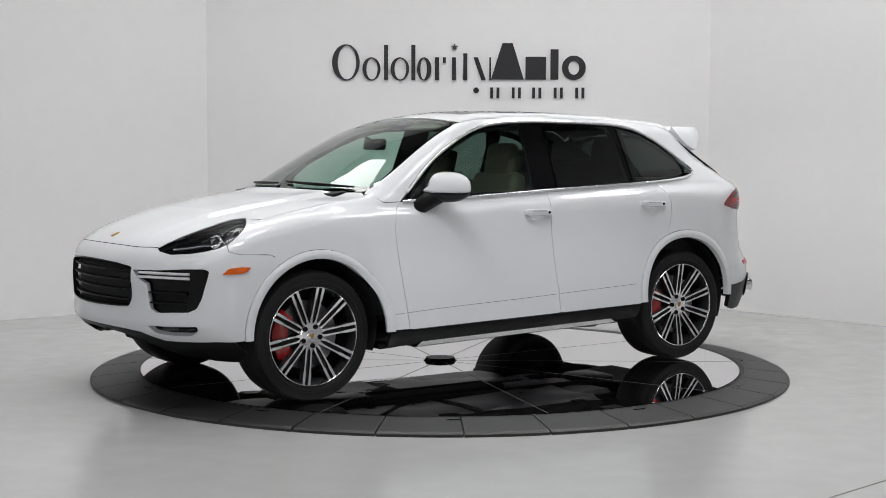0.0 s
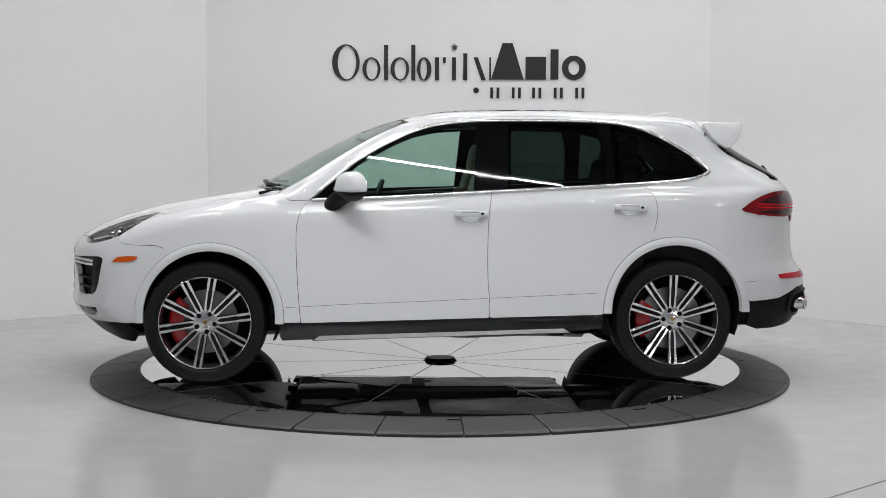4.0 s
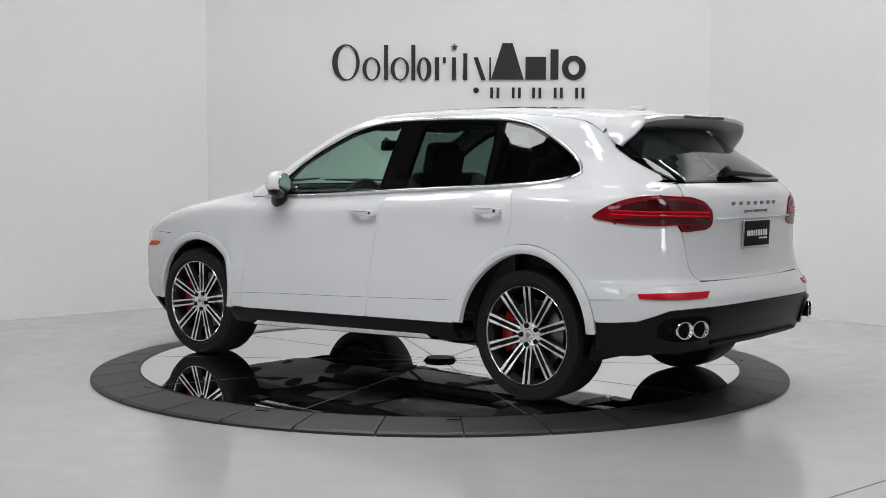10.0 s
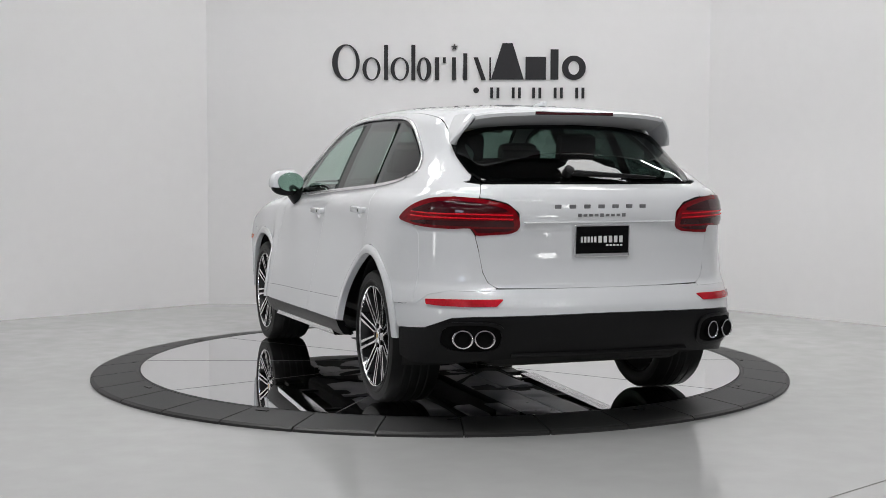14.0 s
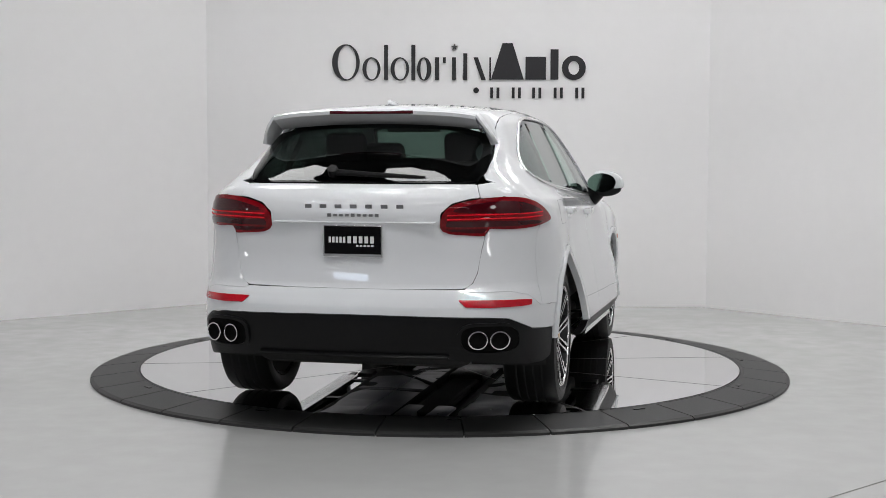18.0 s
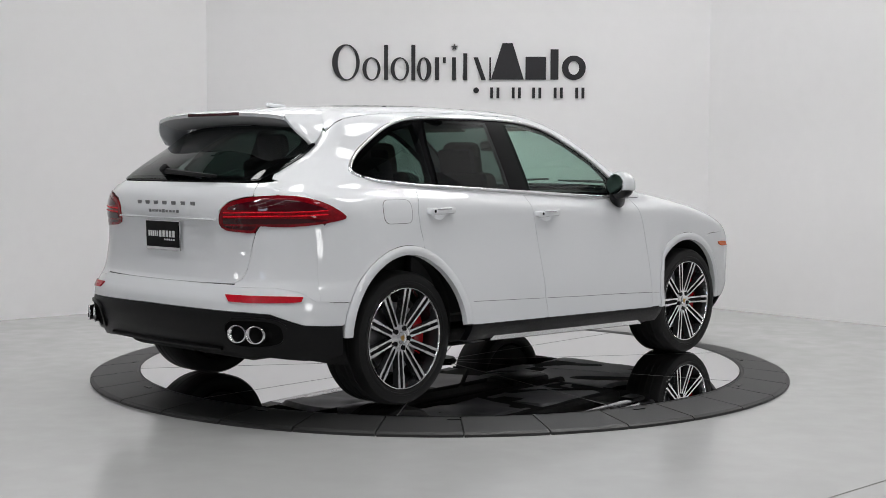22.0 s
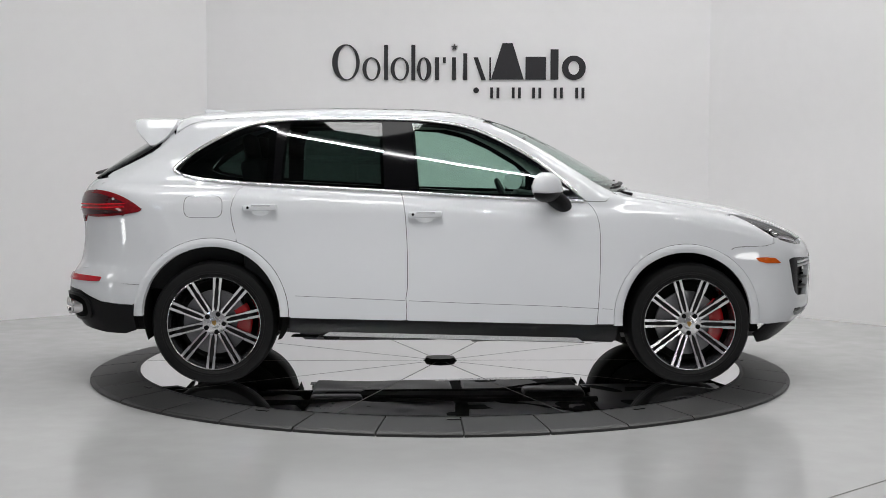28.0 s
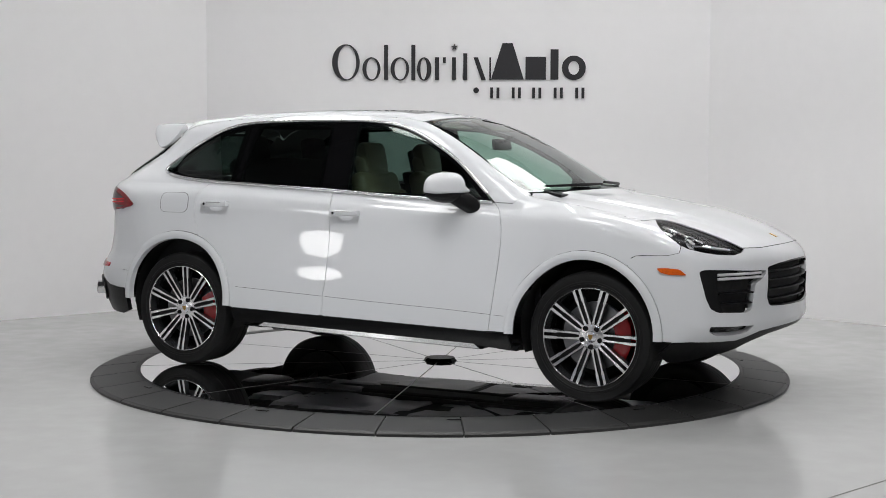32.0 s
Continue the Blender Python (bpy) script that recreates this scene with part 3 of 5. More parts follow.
def wedge():
    a0, a1 = radians(0.05), radians(35.95)
    bm = bmesh.new()
    n = 12
    top = [bm.verts.new((r * math.cos(a0 + (a1 - a0) * i / n), r * math.sin(a0 + (a1 - a0) * i / n), 0)) for r, i in [(0.12, 0)] + [(2.004, i) for i in range(n + 1)] + [(0.12, n)]]
    f = bm.faces.new(top)
    r = bmesh.ops.extrude_face_region(bm, geom=[f])
    bmesh.ops.translate(bm, verts=[g for g in r["geom"] if isinstance(g, bmesh.types.BMVert)], vec=(0, 0, -0.012))
    bmesh.ops.recalc_face_normals(bm, faces=bm.faces)
    return part("wedge_plate", bm, M_MIRROR, DISC)


w0 = wedge()
for i in range(1, 10):
    w = w0.copy()
    scene.collection.objects.link(w)
    w.matrix_basis = pose(0, 0, 0, 0, 0, 36 * i)
for i in range(10):
    part("seam_strip", boxes((1.88, 0.007, 0.004, pose(0, 0, 0, 0, 0, 36 * i) @ pose(1.06, 0, -0.0014), 0)), M_SEAM, DISC)
part("under_plate", lathe([(2.0, -0.03), (2.0, -0.013), (0.0, -0.013)], 96, "Z"), M_LINER, DISC)
bm = bmesh.new()
bmesh.ops.create_cone(bm, cap_ends=True, segments=10, radius1=0.115, radius2=0.10, depth=0.022, matrix=pose(0, 0, 0.011))
part("centre_cap", bm, M_BLACK, DISC, "black ten-sided centre cap")
# ---------------------------------------------------------------- the car
CAR = empty("suv_car", "glossy white five-door luxury suv with black sills and tinted windows", "car")
MX, MY, MZ = 0.548, 0.985, 1.192       # mirror housing
HUBS = [(1.447, 0.372), (-1.447, 0.380)]
ARCH_F, ARCH_R = (1.418, 0.408, 0.404), (-1.456, 0.430, 0.416)
LIP = 0.050


def arch(spec, extra, z_end, ahead=True, step=6):
    """Points over a wheel arch from its front foot to its rear foot (by falling x), in side view."""
    cx, cz, r = spec
    r += extra
    a0 = math.degrees(math.asin(max(-0.99, min(0.99, (z_end - cz) / r))))
    n = int((180 - 2 * a0) / step)
    pts = [(cx + r * math.cos(radians(a0 + (180 - 2 * a0) * i / n)), cz + r * math.sin(radians(a0 + (180 - 2 * a0) * i / n))) for i in range(n + 1)]
    return pts if ahead else pts[::-1]


def arch_part(spec, extra, a0, a1, n=14):
    cx, cz, r = spec
    return [(cx + (r + extra) * math.cos(radians(a0 + (a1 - a0) * i / n)), cz + (r + extra) * math.sin(radians(a0 + (a1 - a0) * i / n))) for i in range(n + 1)]


# lines on the flank, in side view (x, z), each from the top down
sill_z = curve((1.0, 0.378), (-1.0, 0.425))
GAP = 0.0017
seam_a = spline([(0.812, 1.118), (0.855, 1.075), (0.885, 0.99), (0.892, 0.85), (0.880, 0.60), (0.862, 0.385)])
seam_b = spline([(-0.318, 1.172), (-0.302, 1.10), (-0.290, 1.0), (-0.280, 0.80), (-0.280, 0.60), (-0.289, 0.54), (-0.283, 0.47), (-0.287, 0.413)])
seam_c = spline([(-1.262, 1.222), (-1.315, 1.16), (-1.340, 1.08), (-1.330, 0.98), (-1.305, 0.900)])
belt_z = curve((0.93, 1.10), (0.812, 1.118), (0.454, 1.131), (-0.318, 1.172), (-0.964, 1.206), (-1.262, 1.222), (-1.56, 1.25), (-1.66, 1.273))
glass_top = spline([(0.80, 1.135), (0.538, 1.350), (0.315, 1.480), (0.131, 1.560), (-0.052, 1.600), (-0.305, 1.618), (-0.733, 1.620), (-1.084, 1.608), (-1.292, 1.568), (-1.465, 1.486), (-1.603, 1.400), (-1.690, 1.325), (-1.70, 1.295), (-1.66, 1.273)], 0.05)


def shifted(line, dx, dz=0.0):
    return [(a + dx, b + dz) for a, b in line]


def belt_between(x0, x1, n=12):
    return [(x0 + (x1 - x0) * i / n, float(belt_z(x0 + (x1 - x0) * i / n))) for i in range(n + 1)]


def roof_edge(x0, x1, y, n=30):
    """The line at half-width y over the car's top, as (x, z)."""
    xs = np.linspace(x0, x1, n)
    p, _ = cast("top", np.stack([xs, np.full(n, y)], 1))
    return [(q[0], q[2]) for q in p]


def circle(n, r, cx=0.0, cz=0.0, sq=1.0):
    return [(cx + r * math.cos(2 * math.pi * i / n), cz + r * sq * math.sin(2 * math.pi * i / n)) for i in range(n)]


# the windscreen's outline seen from the front (y, z), left half from bottom to top
screen_side = spline([(0.772, 1.168), (0.742, 1.28), (0.695, 1.42), (0.640, 1.555), (0.615, 1.592)], 0.04)


def to_side(kind, line, dx=0.0, dz=0.0):
    p, _ = cast(kind, line)
    return [(q[0] + dx, q[2] + dz) for q in p]


screen_edge = to_side("front", screen_side)            # from the cowl up, in side view
screen_top_x = screen_edge[-1][0]
ROOF_Y = 0.612
HOOD_Y = 0.80

for flip in (False, True):
    S = -1 if flip else 1
    # ---- doors
    door_f = empty("door_front", "", "")
    door_f.parent = CAR
    poly = belt_between(0.812 - GAP, -0.318 + GAP) + shifted(seam_b, GAP)[1:] + [(x, float(sill_z(x))) for x in np.linspace(-0.27, 0.84, 8)] + shifted(seam_a, -GAP)[::-1][:-1]
    sheet("door_skin", poly, "side", M_PAINT, door_f, flip, cell=0.025, holes=[circle(22, 0.056, -0.175, 1.024, 0.60)])
    poly = belt_between(-0.318 - GAP, -1.262 + GAP) + shifted(seam_c, GAP)[1:-1] + arch_part(ARCH_R, LIP + 0.003, 71, 0)[:] + [(x, float(sill_z(x))) for x in np.linspace(-0.97, -0.31, 6)] + shifted(seam_b, -GAP)[::-1][:-1]
    door_r = empty("door_rear", "", "")
    door_r.parent = CAR
    sheet("door_skin", poly, "side", M_PAINT, door_r, flip, cell=0.025, holes=[circle(22, 0.056, -1.165, 1.064, 0.60)])
    # ---- front wing
    hood_side = [(q[0], q[2]) for q in cast("top", [(x, HOOD_Y + 0.003) for x in np.linspace(0.99, 1.715, 12)])[0]]
    poly = shifted(seam_a, GAP)[::-1] + [(0.93, 1.115), (0.975, 1.150)] + hood_side + [(1.745, 1.034), (1.790, 1.010), (1.850, 0.974), (1.925, 0.926), (1.9595, 0.903)] + spline([(1.9595, 0.869), (1.90, 0.853), (1.80, 0.849), (1.72, 0.845), (1.672, 0.820)])[:-1] + arch_part(ARCH_F, LIP + 0.003, 56.3, 183)
    sheet("front_wing", poly, "side", M_PAINT, CAR, flip)
    # ---- upper frame: pillars and cant rail
    edge = roof_edge(screen_top_x - 0.02, -1.725, ROOF_Y + 0.003)
    tail_edge = [(-1.745, 1.55), (-1.79, 1.50), (-1.872, 1.446), (-1.965, 1.390), (-2.06, 1.328), (-2.135, 1.266)]
    lower = [(-2.06, 1.175), (-1.95, 1.112), (-1.872, 1.070)]
    outer_top = [(0.93, 1.12)] + screen_edge + edge + tail_edge + lower + [(-1.90, 1.05), (-1.985, 1.035)]
    quarter = [(-2.03, 0.985), (-2.04, 0.85), (-2.05, 0.630), (-1.98, 0.621)] + arch_part(ARCH_R, LIP + 0.003, 156.5, 72, 18) + shifted(seam_c, -GAP)[::-1]
    win_line = shifted(belt_between(-1.262 - GAP, -1.66, 8)[::1], 0, 0)
    top_line = glass_top[::-1]
    sheet("body_side", outer_top + quarter + win_line[1:-1] + top_line + [(0.815, 1.122)], "side", M_PAINT, CAR, flip)
    # ---- wheel arch lips
    for spec, z_end in ((ARCH_F, 0.375), (ARCH_R, 0.43)):
        inner, outer = arch(spec, 0.0, z_end), arch(spec, LIP, z_end)
        sheet("arch_lip", inner + outer[::-1], "side", M_PAINT, CAR, flip, lift=0.007, thick=0.035, cell=0.016,
              bulge=lambda uv, sp=spec: 0.007 * np.sin(np.pi * np.clip((np.hypot(uv[:, 0] - sp[0], uv[:, 1] - sp[1]) - sp[2]) / LIP, 0, 1)))
    # ---- glass and pillars between
    panes = empty("side_glazing", "", "")
    panes.parent = CAR
    sheet("pillar_panel", [(x, z + 0.004) for x, z in belt_between(0.79, -1.62, 30)] + [(-1.66, 1.285), (-1.685, 1.30)] + glass_top[::-1][6:-3], "side", M_GLOSSBLACK, CAR, flip, form=house, lift=-0.008, thick=0.004,
          holes=[[(0.70, 1.155), (0.515, 1.335), (0.31, 1.452), (0.12, 1.535), (-0.05, 1.572), (-0.235, 1.585), (-0.205, 1.18)], [(-0.44, 1.196), (-0.455, 1.585), (-0.75, 1.588), (-0.985, 1.580), (-1.02, 1.47), (-1.035, 1.228)], [(-1.14, 1.236), (-1.13, 1.565), (-1.27, 1.535), (-1.44, 1.455), (-1.56, 1.380), (-1.645, 1.315), (-1.62, 1.285), (-1.5, 1.262)]])
    sheet("front_pane", [(0.72, 1.15), (0.53, 1.335), (0.32, 1.462), (0.12, 1.545), (-0.05, 1.584), (-0.25, 1.598), (-0.218, 1.17)], "side", M_GLASS, panes, flip, form=house, lift=0.001, thick=0.0, label="pale green door glass")
    sheet("rear_pane", [(-0.42, 1.186), (-0.437, 1.598), (-0.75, 1.602), (-1.00, 1.592), (-1.035, 1.47), (-1.05, 1.218)], "side", M_PRIVACY, panes, flip, form=house, lift=0.001, thick=0.0, label="dark privacy glass")
    sheet("quarter_pane", [(-1.10, 1.222), (-1.085, 1.588), (-1.28, 1.550), (-1.455, 1.468), (-1.585, 1.385), (-1.672, 1.312), (-1.645, 1.284), (-1.5, 1.252)], "side", M_PRIVACY, panes, flip, form=house, lift=0.001, thick=0.0, label="dark privacy glass")
    # ---- bright trim round the windows
    strip("belt_moulding", belt_between(0.80, -1.64, 40), "side", 0.0105, M_TRIM, CAR, flip, lift=0.011, label="bright window moulding")
    strip("window_moulding", glass_top[1:], "side", 0.0105, M_TRIM, CAR, flip, lift=0.011, label="bright window moulding")
    # ---- dark liner behind the seams
    liner = [(0.80, 1.10)] + [(0.93, 1.08), (1.2, 1.06), (1.72, 0.98), (1.88, 0.86), (1.80, 0.80)] + arch_part(ARCH_F, 0.03, 60, 176) + [(1.0, 0.36), (-0.98, 0.40)] + arch_part(ARCH_R, 0.03, 8, 140) + [(-1.9, 0.70), (-2.0, 1.0), (-1.85, 1.09), (-1.6, 1.22)] + belt_between(-1.5, 0.75, 10)
    sheet("inner_liner", liner, "side", M_LINER, CAR, flip, lift=-0.016, thick=0.0, cell=0.06)
    # ---- sill, black lower trim and step bar
    poly = [(x, float(sill_z(x)) - 0.004) for x in np.linspace(0.985, -0.985, 16)] + [(-0.985, 0.338), (-0.86, 0.330), (0.80, 0.288), (1.0, 0.282)]
    sheet("sill_trim", poly, "side", M_BLACK, CAR, flip, lift=-0.004, thick=0.05, cell=0.03, bulge=lambda uv: -0.075 * np.clip((sill_z(uv[:, 0]) - 0.004 - uv[:, 1]) / 0.10, 0, 1) ** 1.4)
    bar = empty("step_bar", "", "")
    bar.parent = CAR
    slope = math.degrees(math.atan2(0.04, 1.6))
    bm = prism([(S * y, z) for y, z in ((-0.062, -0.017), (0.054, -0.017), (0.060, -0.013), (0.0605, 0.013), (0.054, 0.019), (-0.062, 0.019))], -0.79, 0.79, "YZ")
    for v in bm.verts:
        if abs(v.co.x) > 0.7:
            v.co.x -= math.copysign(0.05, v.co.x) * (v.co.z + 0.014) / 0.033
    bar_m = pose(0, S * 0.952, 0.303, 0, slope, 0)
    bmesh.ops.transform(bm, verts=bm.verts, matrix=bar_m)
    part("tread", bm, M_STEP, bar, "bright aluminium step bar", smooth=True)
    for k in range(4):
        part("rib", boxes((1.36, 0.007, 0.004, bar_m @ pose(0, S * (-0.045 + 0.022 * k), 0.0205), 0.001)), M_SATIN, bar)
    for bx in (0.66, 0.0, -0.66):
        part("bracket", boxes((0.07, 0.22, 0.016, pose(bx, S * 0.82, 0.303 - 0.025 * bx), 0.004)), M_BLACK, bar)
    for ex0, ex1 in ((0.83, 1.0), (-0.99, -0.82)):
        part("sill_end", prism([(ex0, 0.29), (ex1, 0.29), (ex1 - 0.02, 0.255 + 0.035 * (ex0 < 0)), (ex0 + 0.02, 0.262 + 0.035 * (ex0 < 0))], S * 0.80, S * 0.915, bevel=0.006), M_BLACK, bar)
    # ---- door handles
    for hx, hz in ((-0.175, 1.040), (-1.165, 1.080)):
        h = empty("door_handle", "", "")
        h.parent = door_f if hx > -0.5 else door_r
        p, n = cast("side", [(hx, hz)])
        cy = p[0][1]
        part("grip", boxes((0.205, 0.020, 0.038, pose(hx, S * (cy + 0.032), hz, 0, -2, 0), 0.0095)), M_PAINT, h, smooth=True)
        for fx, fl in ((0.082, 0.036), (-0.078, 0.046)):
            part("foot", boxes((fl, 0.044, 0.032, pose(hx + fx, S * (cy + 0.010), hz), 0.007)), M_PAINT, h, smooth=True)
        part("inlay", boxes((0.115, 0.004, 0.006, pose(hx + 0.005, S * (cy + 0.0415), hz + 0.011), 0.001)), M_TRIM, h)
        lk = bmesh.new()
        bmesh.ops.create_cone(lk, cap_ends=True, segments=14, radius1=0.0085, radius2=0.0085, depth=0.005, matrix=pose(hx - 0.072, S * (cy + 0.0415), hz, 90))
        part("lock", lk, M_GLOSSBLACK, h)
        sheet("handle_recess", circle(22, 0.057, hx, hz - 0.016, 0.60), "side", M_PAINT, h, flip, lift=-0.0005, thick=0.0, cell=0.010, bulge=lambda uv, a=hx, b=hz - 0.016: -0.0115 * np.clip(1 - ((uv[:, 0] - a) / 0.057) ** 2 - ((uv[:, 1] - b) / 0.0342) ** 2, 0, 1) ** 0.7)
    # ---- side marker
    sheet("side_marker", rounded([(2.005, 0.746), (1.905, 0.747), (1.862, 0.758), (1.842, 0.780), (1.90, 0.783), (1.965, 0.778)], 0.008), "side", M_AMBER, CAR, flip, lift=0.006, thick=0.012, cell=0.02, label="amber side marker lamp")
    # ---- lower flank crease: its shade drawn as a thin dark strip
    for xa, xb, dr in ((0.868, -0.270, door_f), (-0.297, -0.955, door_r), (0.955, 0.892, CAR)):
        strip("crease_shade", [(x, float(crease_z(x))) for x in np.linspace(xa, xb, 20)], "side", 0.0011, M_LINER, dr, flip, lift=0.0006, height=0.0006)
    # ---- mirror
    mir = empty("door_mirror", "", "")
    mir.parent = CAR
    bm = bmesh.new()
    bmesh.ops.create_uvsphere(bm, u_segments=36, v_segments=24, radius=1)
    for v in bm.verts:
        x, y, z = (math.copysign(abs(c) ** 0.78, c) for c in v.co)
        w = 0.150 * (1 - 0.25 * max(-y * S, 0) * (z > 0))
        v.co = (x * (0.088 if x > 0 else 0.030), y * w, z * (0.105 if z > 0 else 0.030))
    bmesh.ops.transform(bm, verts=bm.verts, matrix=pose(MX, S * MY, MZ, 0, 0, S * 32))
    part("cap", bm, M_PAINT, mir, "white mirror cap", smooth=True)
    bm = bmesh.new()
    bmesh.ops.create_uvsphere(bm, u_segments=28, v_segments=16, radius=1)
    for v in bm.verts:
        x, y, z = v.co
        v.co = (x * (0.082 if x > 0 else 0.029), y * 0.146, z * (0.030 if z > 0 else 0.058))
    bmesh.ops.transform(bm, verts=bm.verts, matrix=pose(MX + 0.001, S * (MY - 0.004), MZ - 0.018, 0, 0, S * 32))
    part("lower_shell", bm, M_BLACK, mir, "black mirror underside", smooth=True)
    bm = tube([(MX + 0.145, S * 0.865, 1.075), (MX + 0.125, S * 0.885, 1.095), (MX + 0.07, S * 0.925, 1.140), (MX + 0.03, S * 0.955, MZ - 0.03)], [0.040, 0.052, 0.055, 0.05], 14)
    part("arm", bm, M_BLACK, mir, smooth=True)
    bm = bmesh.new()
    bmesh.ops.create_cone(bm, cap_ends=True, segments=32, radius1=1, radius2=1, depth=0.008, matrix=pose(MX - 0.026, S * (MY - 0.014), MZ + 0.022, 0, 4, S * 30) @ Matrix.Diagonal((1, 0.122, 0.066, 1)) @ pose(0, 0, 0, 0, 90, 0))
    part("mirror_glass", bm, M_CHROME, mir, "mirror glass")
    sheet("sail_panel", [(0.785, 1.132), (0.60, 1.142), (0.60, 1.275)], "side", M_GLOSSBLACK, mir, flip, lift=-0.003, thick=0.004)

# fuel flap on the right flank
def flap(k):
    return rounded([(-1.506 - 0.112 * k, 1.084 - 0.064 * k), (-1.506 - 0.112 * k, 1.084 + 0.064 * k), (-1.506 + 0.112 * k, 1.084 + 0.064 * k), (-1.506 + 0.112 * k, 1.084 - 0.064 * k)], 0.05 * k, 8)


sheet("fuel_flap_seam", flap(1.03), "side", M_LINER, CAR, True, lift=0.0006, thick=0.0, cell=0.03)
sheet("fuel_flap", flap(1.0), "side", M_PAINT, CAR, True, lift=0.0014, thick=0.0, cell=0.03, label="rounded white fuel flap")

# ---- bonnet, windscreen, roof (across the whole width)
nose_edge = spline([(2.213, 0.575), (2.270, 0.42), (2.303, 0.22), (2.314, 0.0), (2.303, -0.22), (2.270, -0.42), (2.213, -0.575)], 0.05)
hood_l = [(x, HOOD_Y - 0.003) for x in np.linspace(1.02, 1.69, 14)]
lamp_l = spline([(1.725, 0.757), (1.738, 0.705), (1.765, 0.662), (1.83, 0.645), (1.93, 0.648), (2.04, 0.634), (2.13, 0.608), (2.195, 0.585)], 0.03)
cowl = spline([(1.0, 0.745), (1.10, 0.55), (1.165, 0.28), (1.185, 0.0), (1.165, -0.28), (1.10, -0.55), (1.0, -0.745)], 0.05)
half = hood_l + lamp_l
bonnet = half + nose_edge + [(x, -y) for x, y in half[::-1]] + cowl[::-1]
sheet("bonnet", bonnet, "top", M_PAINT, CAR, cell=0.04)
strip("bonnet_seam", nose_edge, "top", 0.0026, M_LINER, CAR, lift=0.0012, height=0.001)
bm = bmesh.new()
box(bm, 0.006, 0.036, 0.046, Matrix(), 0.003)
bd = part("bonnet_badge", bm, M_GOLD, CAR, "small gold enamel badge")
p, n = cast("top", [(2.235, 0.0)])
bd.matrix_basis = Matrix.Translation(Vector(p[0]) + Vector(n[0]) * 0.002) @ Vector(n[0]).to_track_quat("X", "Z").to_matrix().to_4x4()
ws = screen_side + [(0.5, 1.618), (0.3, 1.636), (0.0, 1.644), (-0.3, 1.636), (-0.5, 1.618)] + [(-y, z) for y, z in screen_side[::-1]] + [(-0.55, 1.183), (-0.28, 1.190), (0.0, 1.192), (0.28, 1.190), (0.55, 1.183)]
cy, cz = 0.0, 1.40
inner = [(y * 0.972, cz + (z - cz) * 0.95) for y, z in ws]
sheet("windscreen_band", ws, "front", M_GLOSSBLACK, CAR, lift=-0.004, thick=0.003, holes=[inner], label="black ceramic windscreen border")
sheet("windscreen", [(y * 0.99, cz + (z - cz) * 0.985) for y, z in ws], "front", M_GLASS, CAR, lift=-0.001, thick=0.0, label="pale green windscreen glass")
front_roof = [(q[0], q[1]) for q in cast("front", [(0.615, 1.594), (0.5, 1.621), (0.3, 1.639), (0.0, 1.647), (-0.3, 1.639), (-0.5, 1.621), (-0.615, 1.594)])[0]]
sun_roof = rounded([(0.06, 0.46), (0.06, -0.46), (-1.32, -0.45), (-1.32, 0.45)], 0.06, 6)
roof = [(x, ROOF_Y) for x in np.linspace(-1.72, screen_top_x - 0.05, 20)] + front_roof[1:-1] + [(x, -ROOF_Y) for x in np.linspace(screen_top_x - 0.05, -1.72, 20)]
sheet("roof", roof, "top", M_PAINT, CAR, cell=0.05, holes=[sun_roof])
sheet("sunroof_glass", [(x * 0.995 - 0.003, y * 0.99) for x, y in sun_roof], "top", M_GLOSSBLACK, CAR, cell=0.05, lift=-0.001, label="black glass panoramic roof")
# roof aerial fin and sunroof deflector
part("aerial", boxes((0.14, 0.035, 0.028, pose(-1.56, 0, 1.684, 0, 4, 0), 0.012)), M_PAINT, CAR, smooth=True)
# wipers
for y0, y1, z0, z1 in ((0.66, 0.06, 1.196, 1.222), (-0.02, -0.60, 1.212, 1.205)):
    q, nn = cast("front", [(y0 + (y1 - y0) * u, z0 + (z1 - z0) * u) for u in np.linspace(0, 1, 12)])
    part("wiper", tube([Vector(c) + Vector(d) * 0.012 for c, d in zip(q, nn)], [0.007 + 0.004 * (1 - abs(2 * u - 1)) for u in np.linspace(0, 1, 12)], 6), M_BLACK, CAR, "black windscreen wiper")
part("cowl_panel", boxes((0.10, 1.30, 0.02, pose(1.09, 0, 1.165, 0, 10, 0), 0.006)), M_BLACK, CAR)
# ---- front end; outlines as (angle round the nose, height)
def ang(x, y, x0=1.3):
    return math.atan2(y, x - x0)


def nose(*pts):
    return [(ang(x, y), z) for x, y, z in pts]


def on_nose(pts):
    """Side-view points (x, z) carried over to the nose's own view."""
    return [(ang(q[0], q[1]), q[2]) for q in cast("side", pts)[0]]


def on_tail(pts):
    return [(math.atan2(q[1], -1.5 - q[0]), q[2]) for q in cast("side", pts)[0]]


def mirrored(line):
    return [(-a, z) for a, z in line[::-1]]


head = nose((2.217, 0.605, 0.866), (2.193, 0.69, 0.851), (2.13, 0.79, 0.857), (2.07, 0.853, 0.870), (2.00, 0.90, 0.890), (1.94, 0.91, 0.920), (1.875, 0.89, 0.964), (1.815, 0.845, 1.002), (1.765, 0.785, 1.030), (1.740, 0.735, 1.043), (1.765, 0.672, 1.049), (1.83, 0.652, 1.039), (1.93, 0.655, 1.007), (2.04, 0.640, 0.972), (2.13, 0.614, 0.931), (2.19, 0.595, 0.900))
head = spline(head, 0.02, closed=True)
grille_l = nose((2.318, 0.452, 0.768), (2.36, 0.33, 0.785), (2.40, 0.15, 0.795), (2.405, 0.0, 0.797))
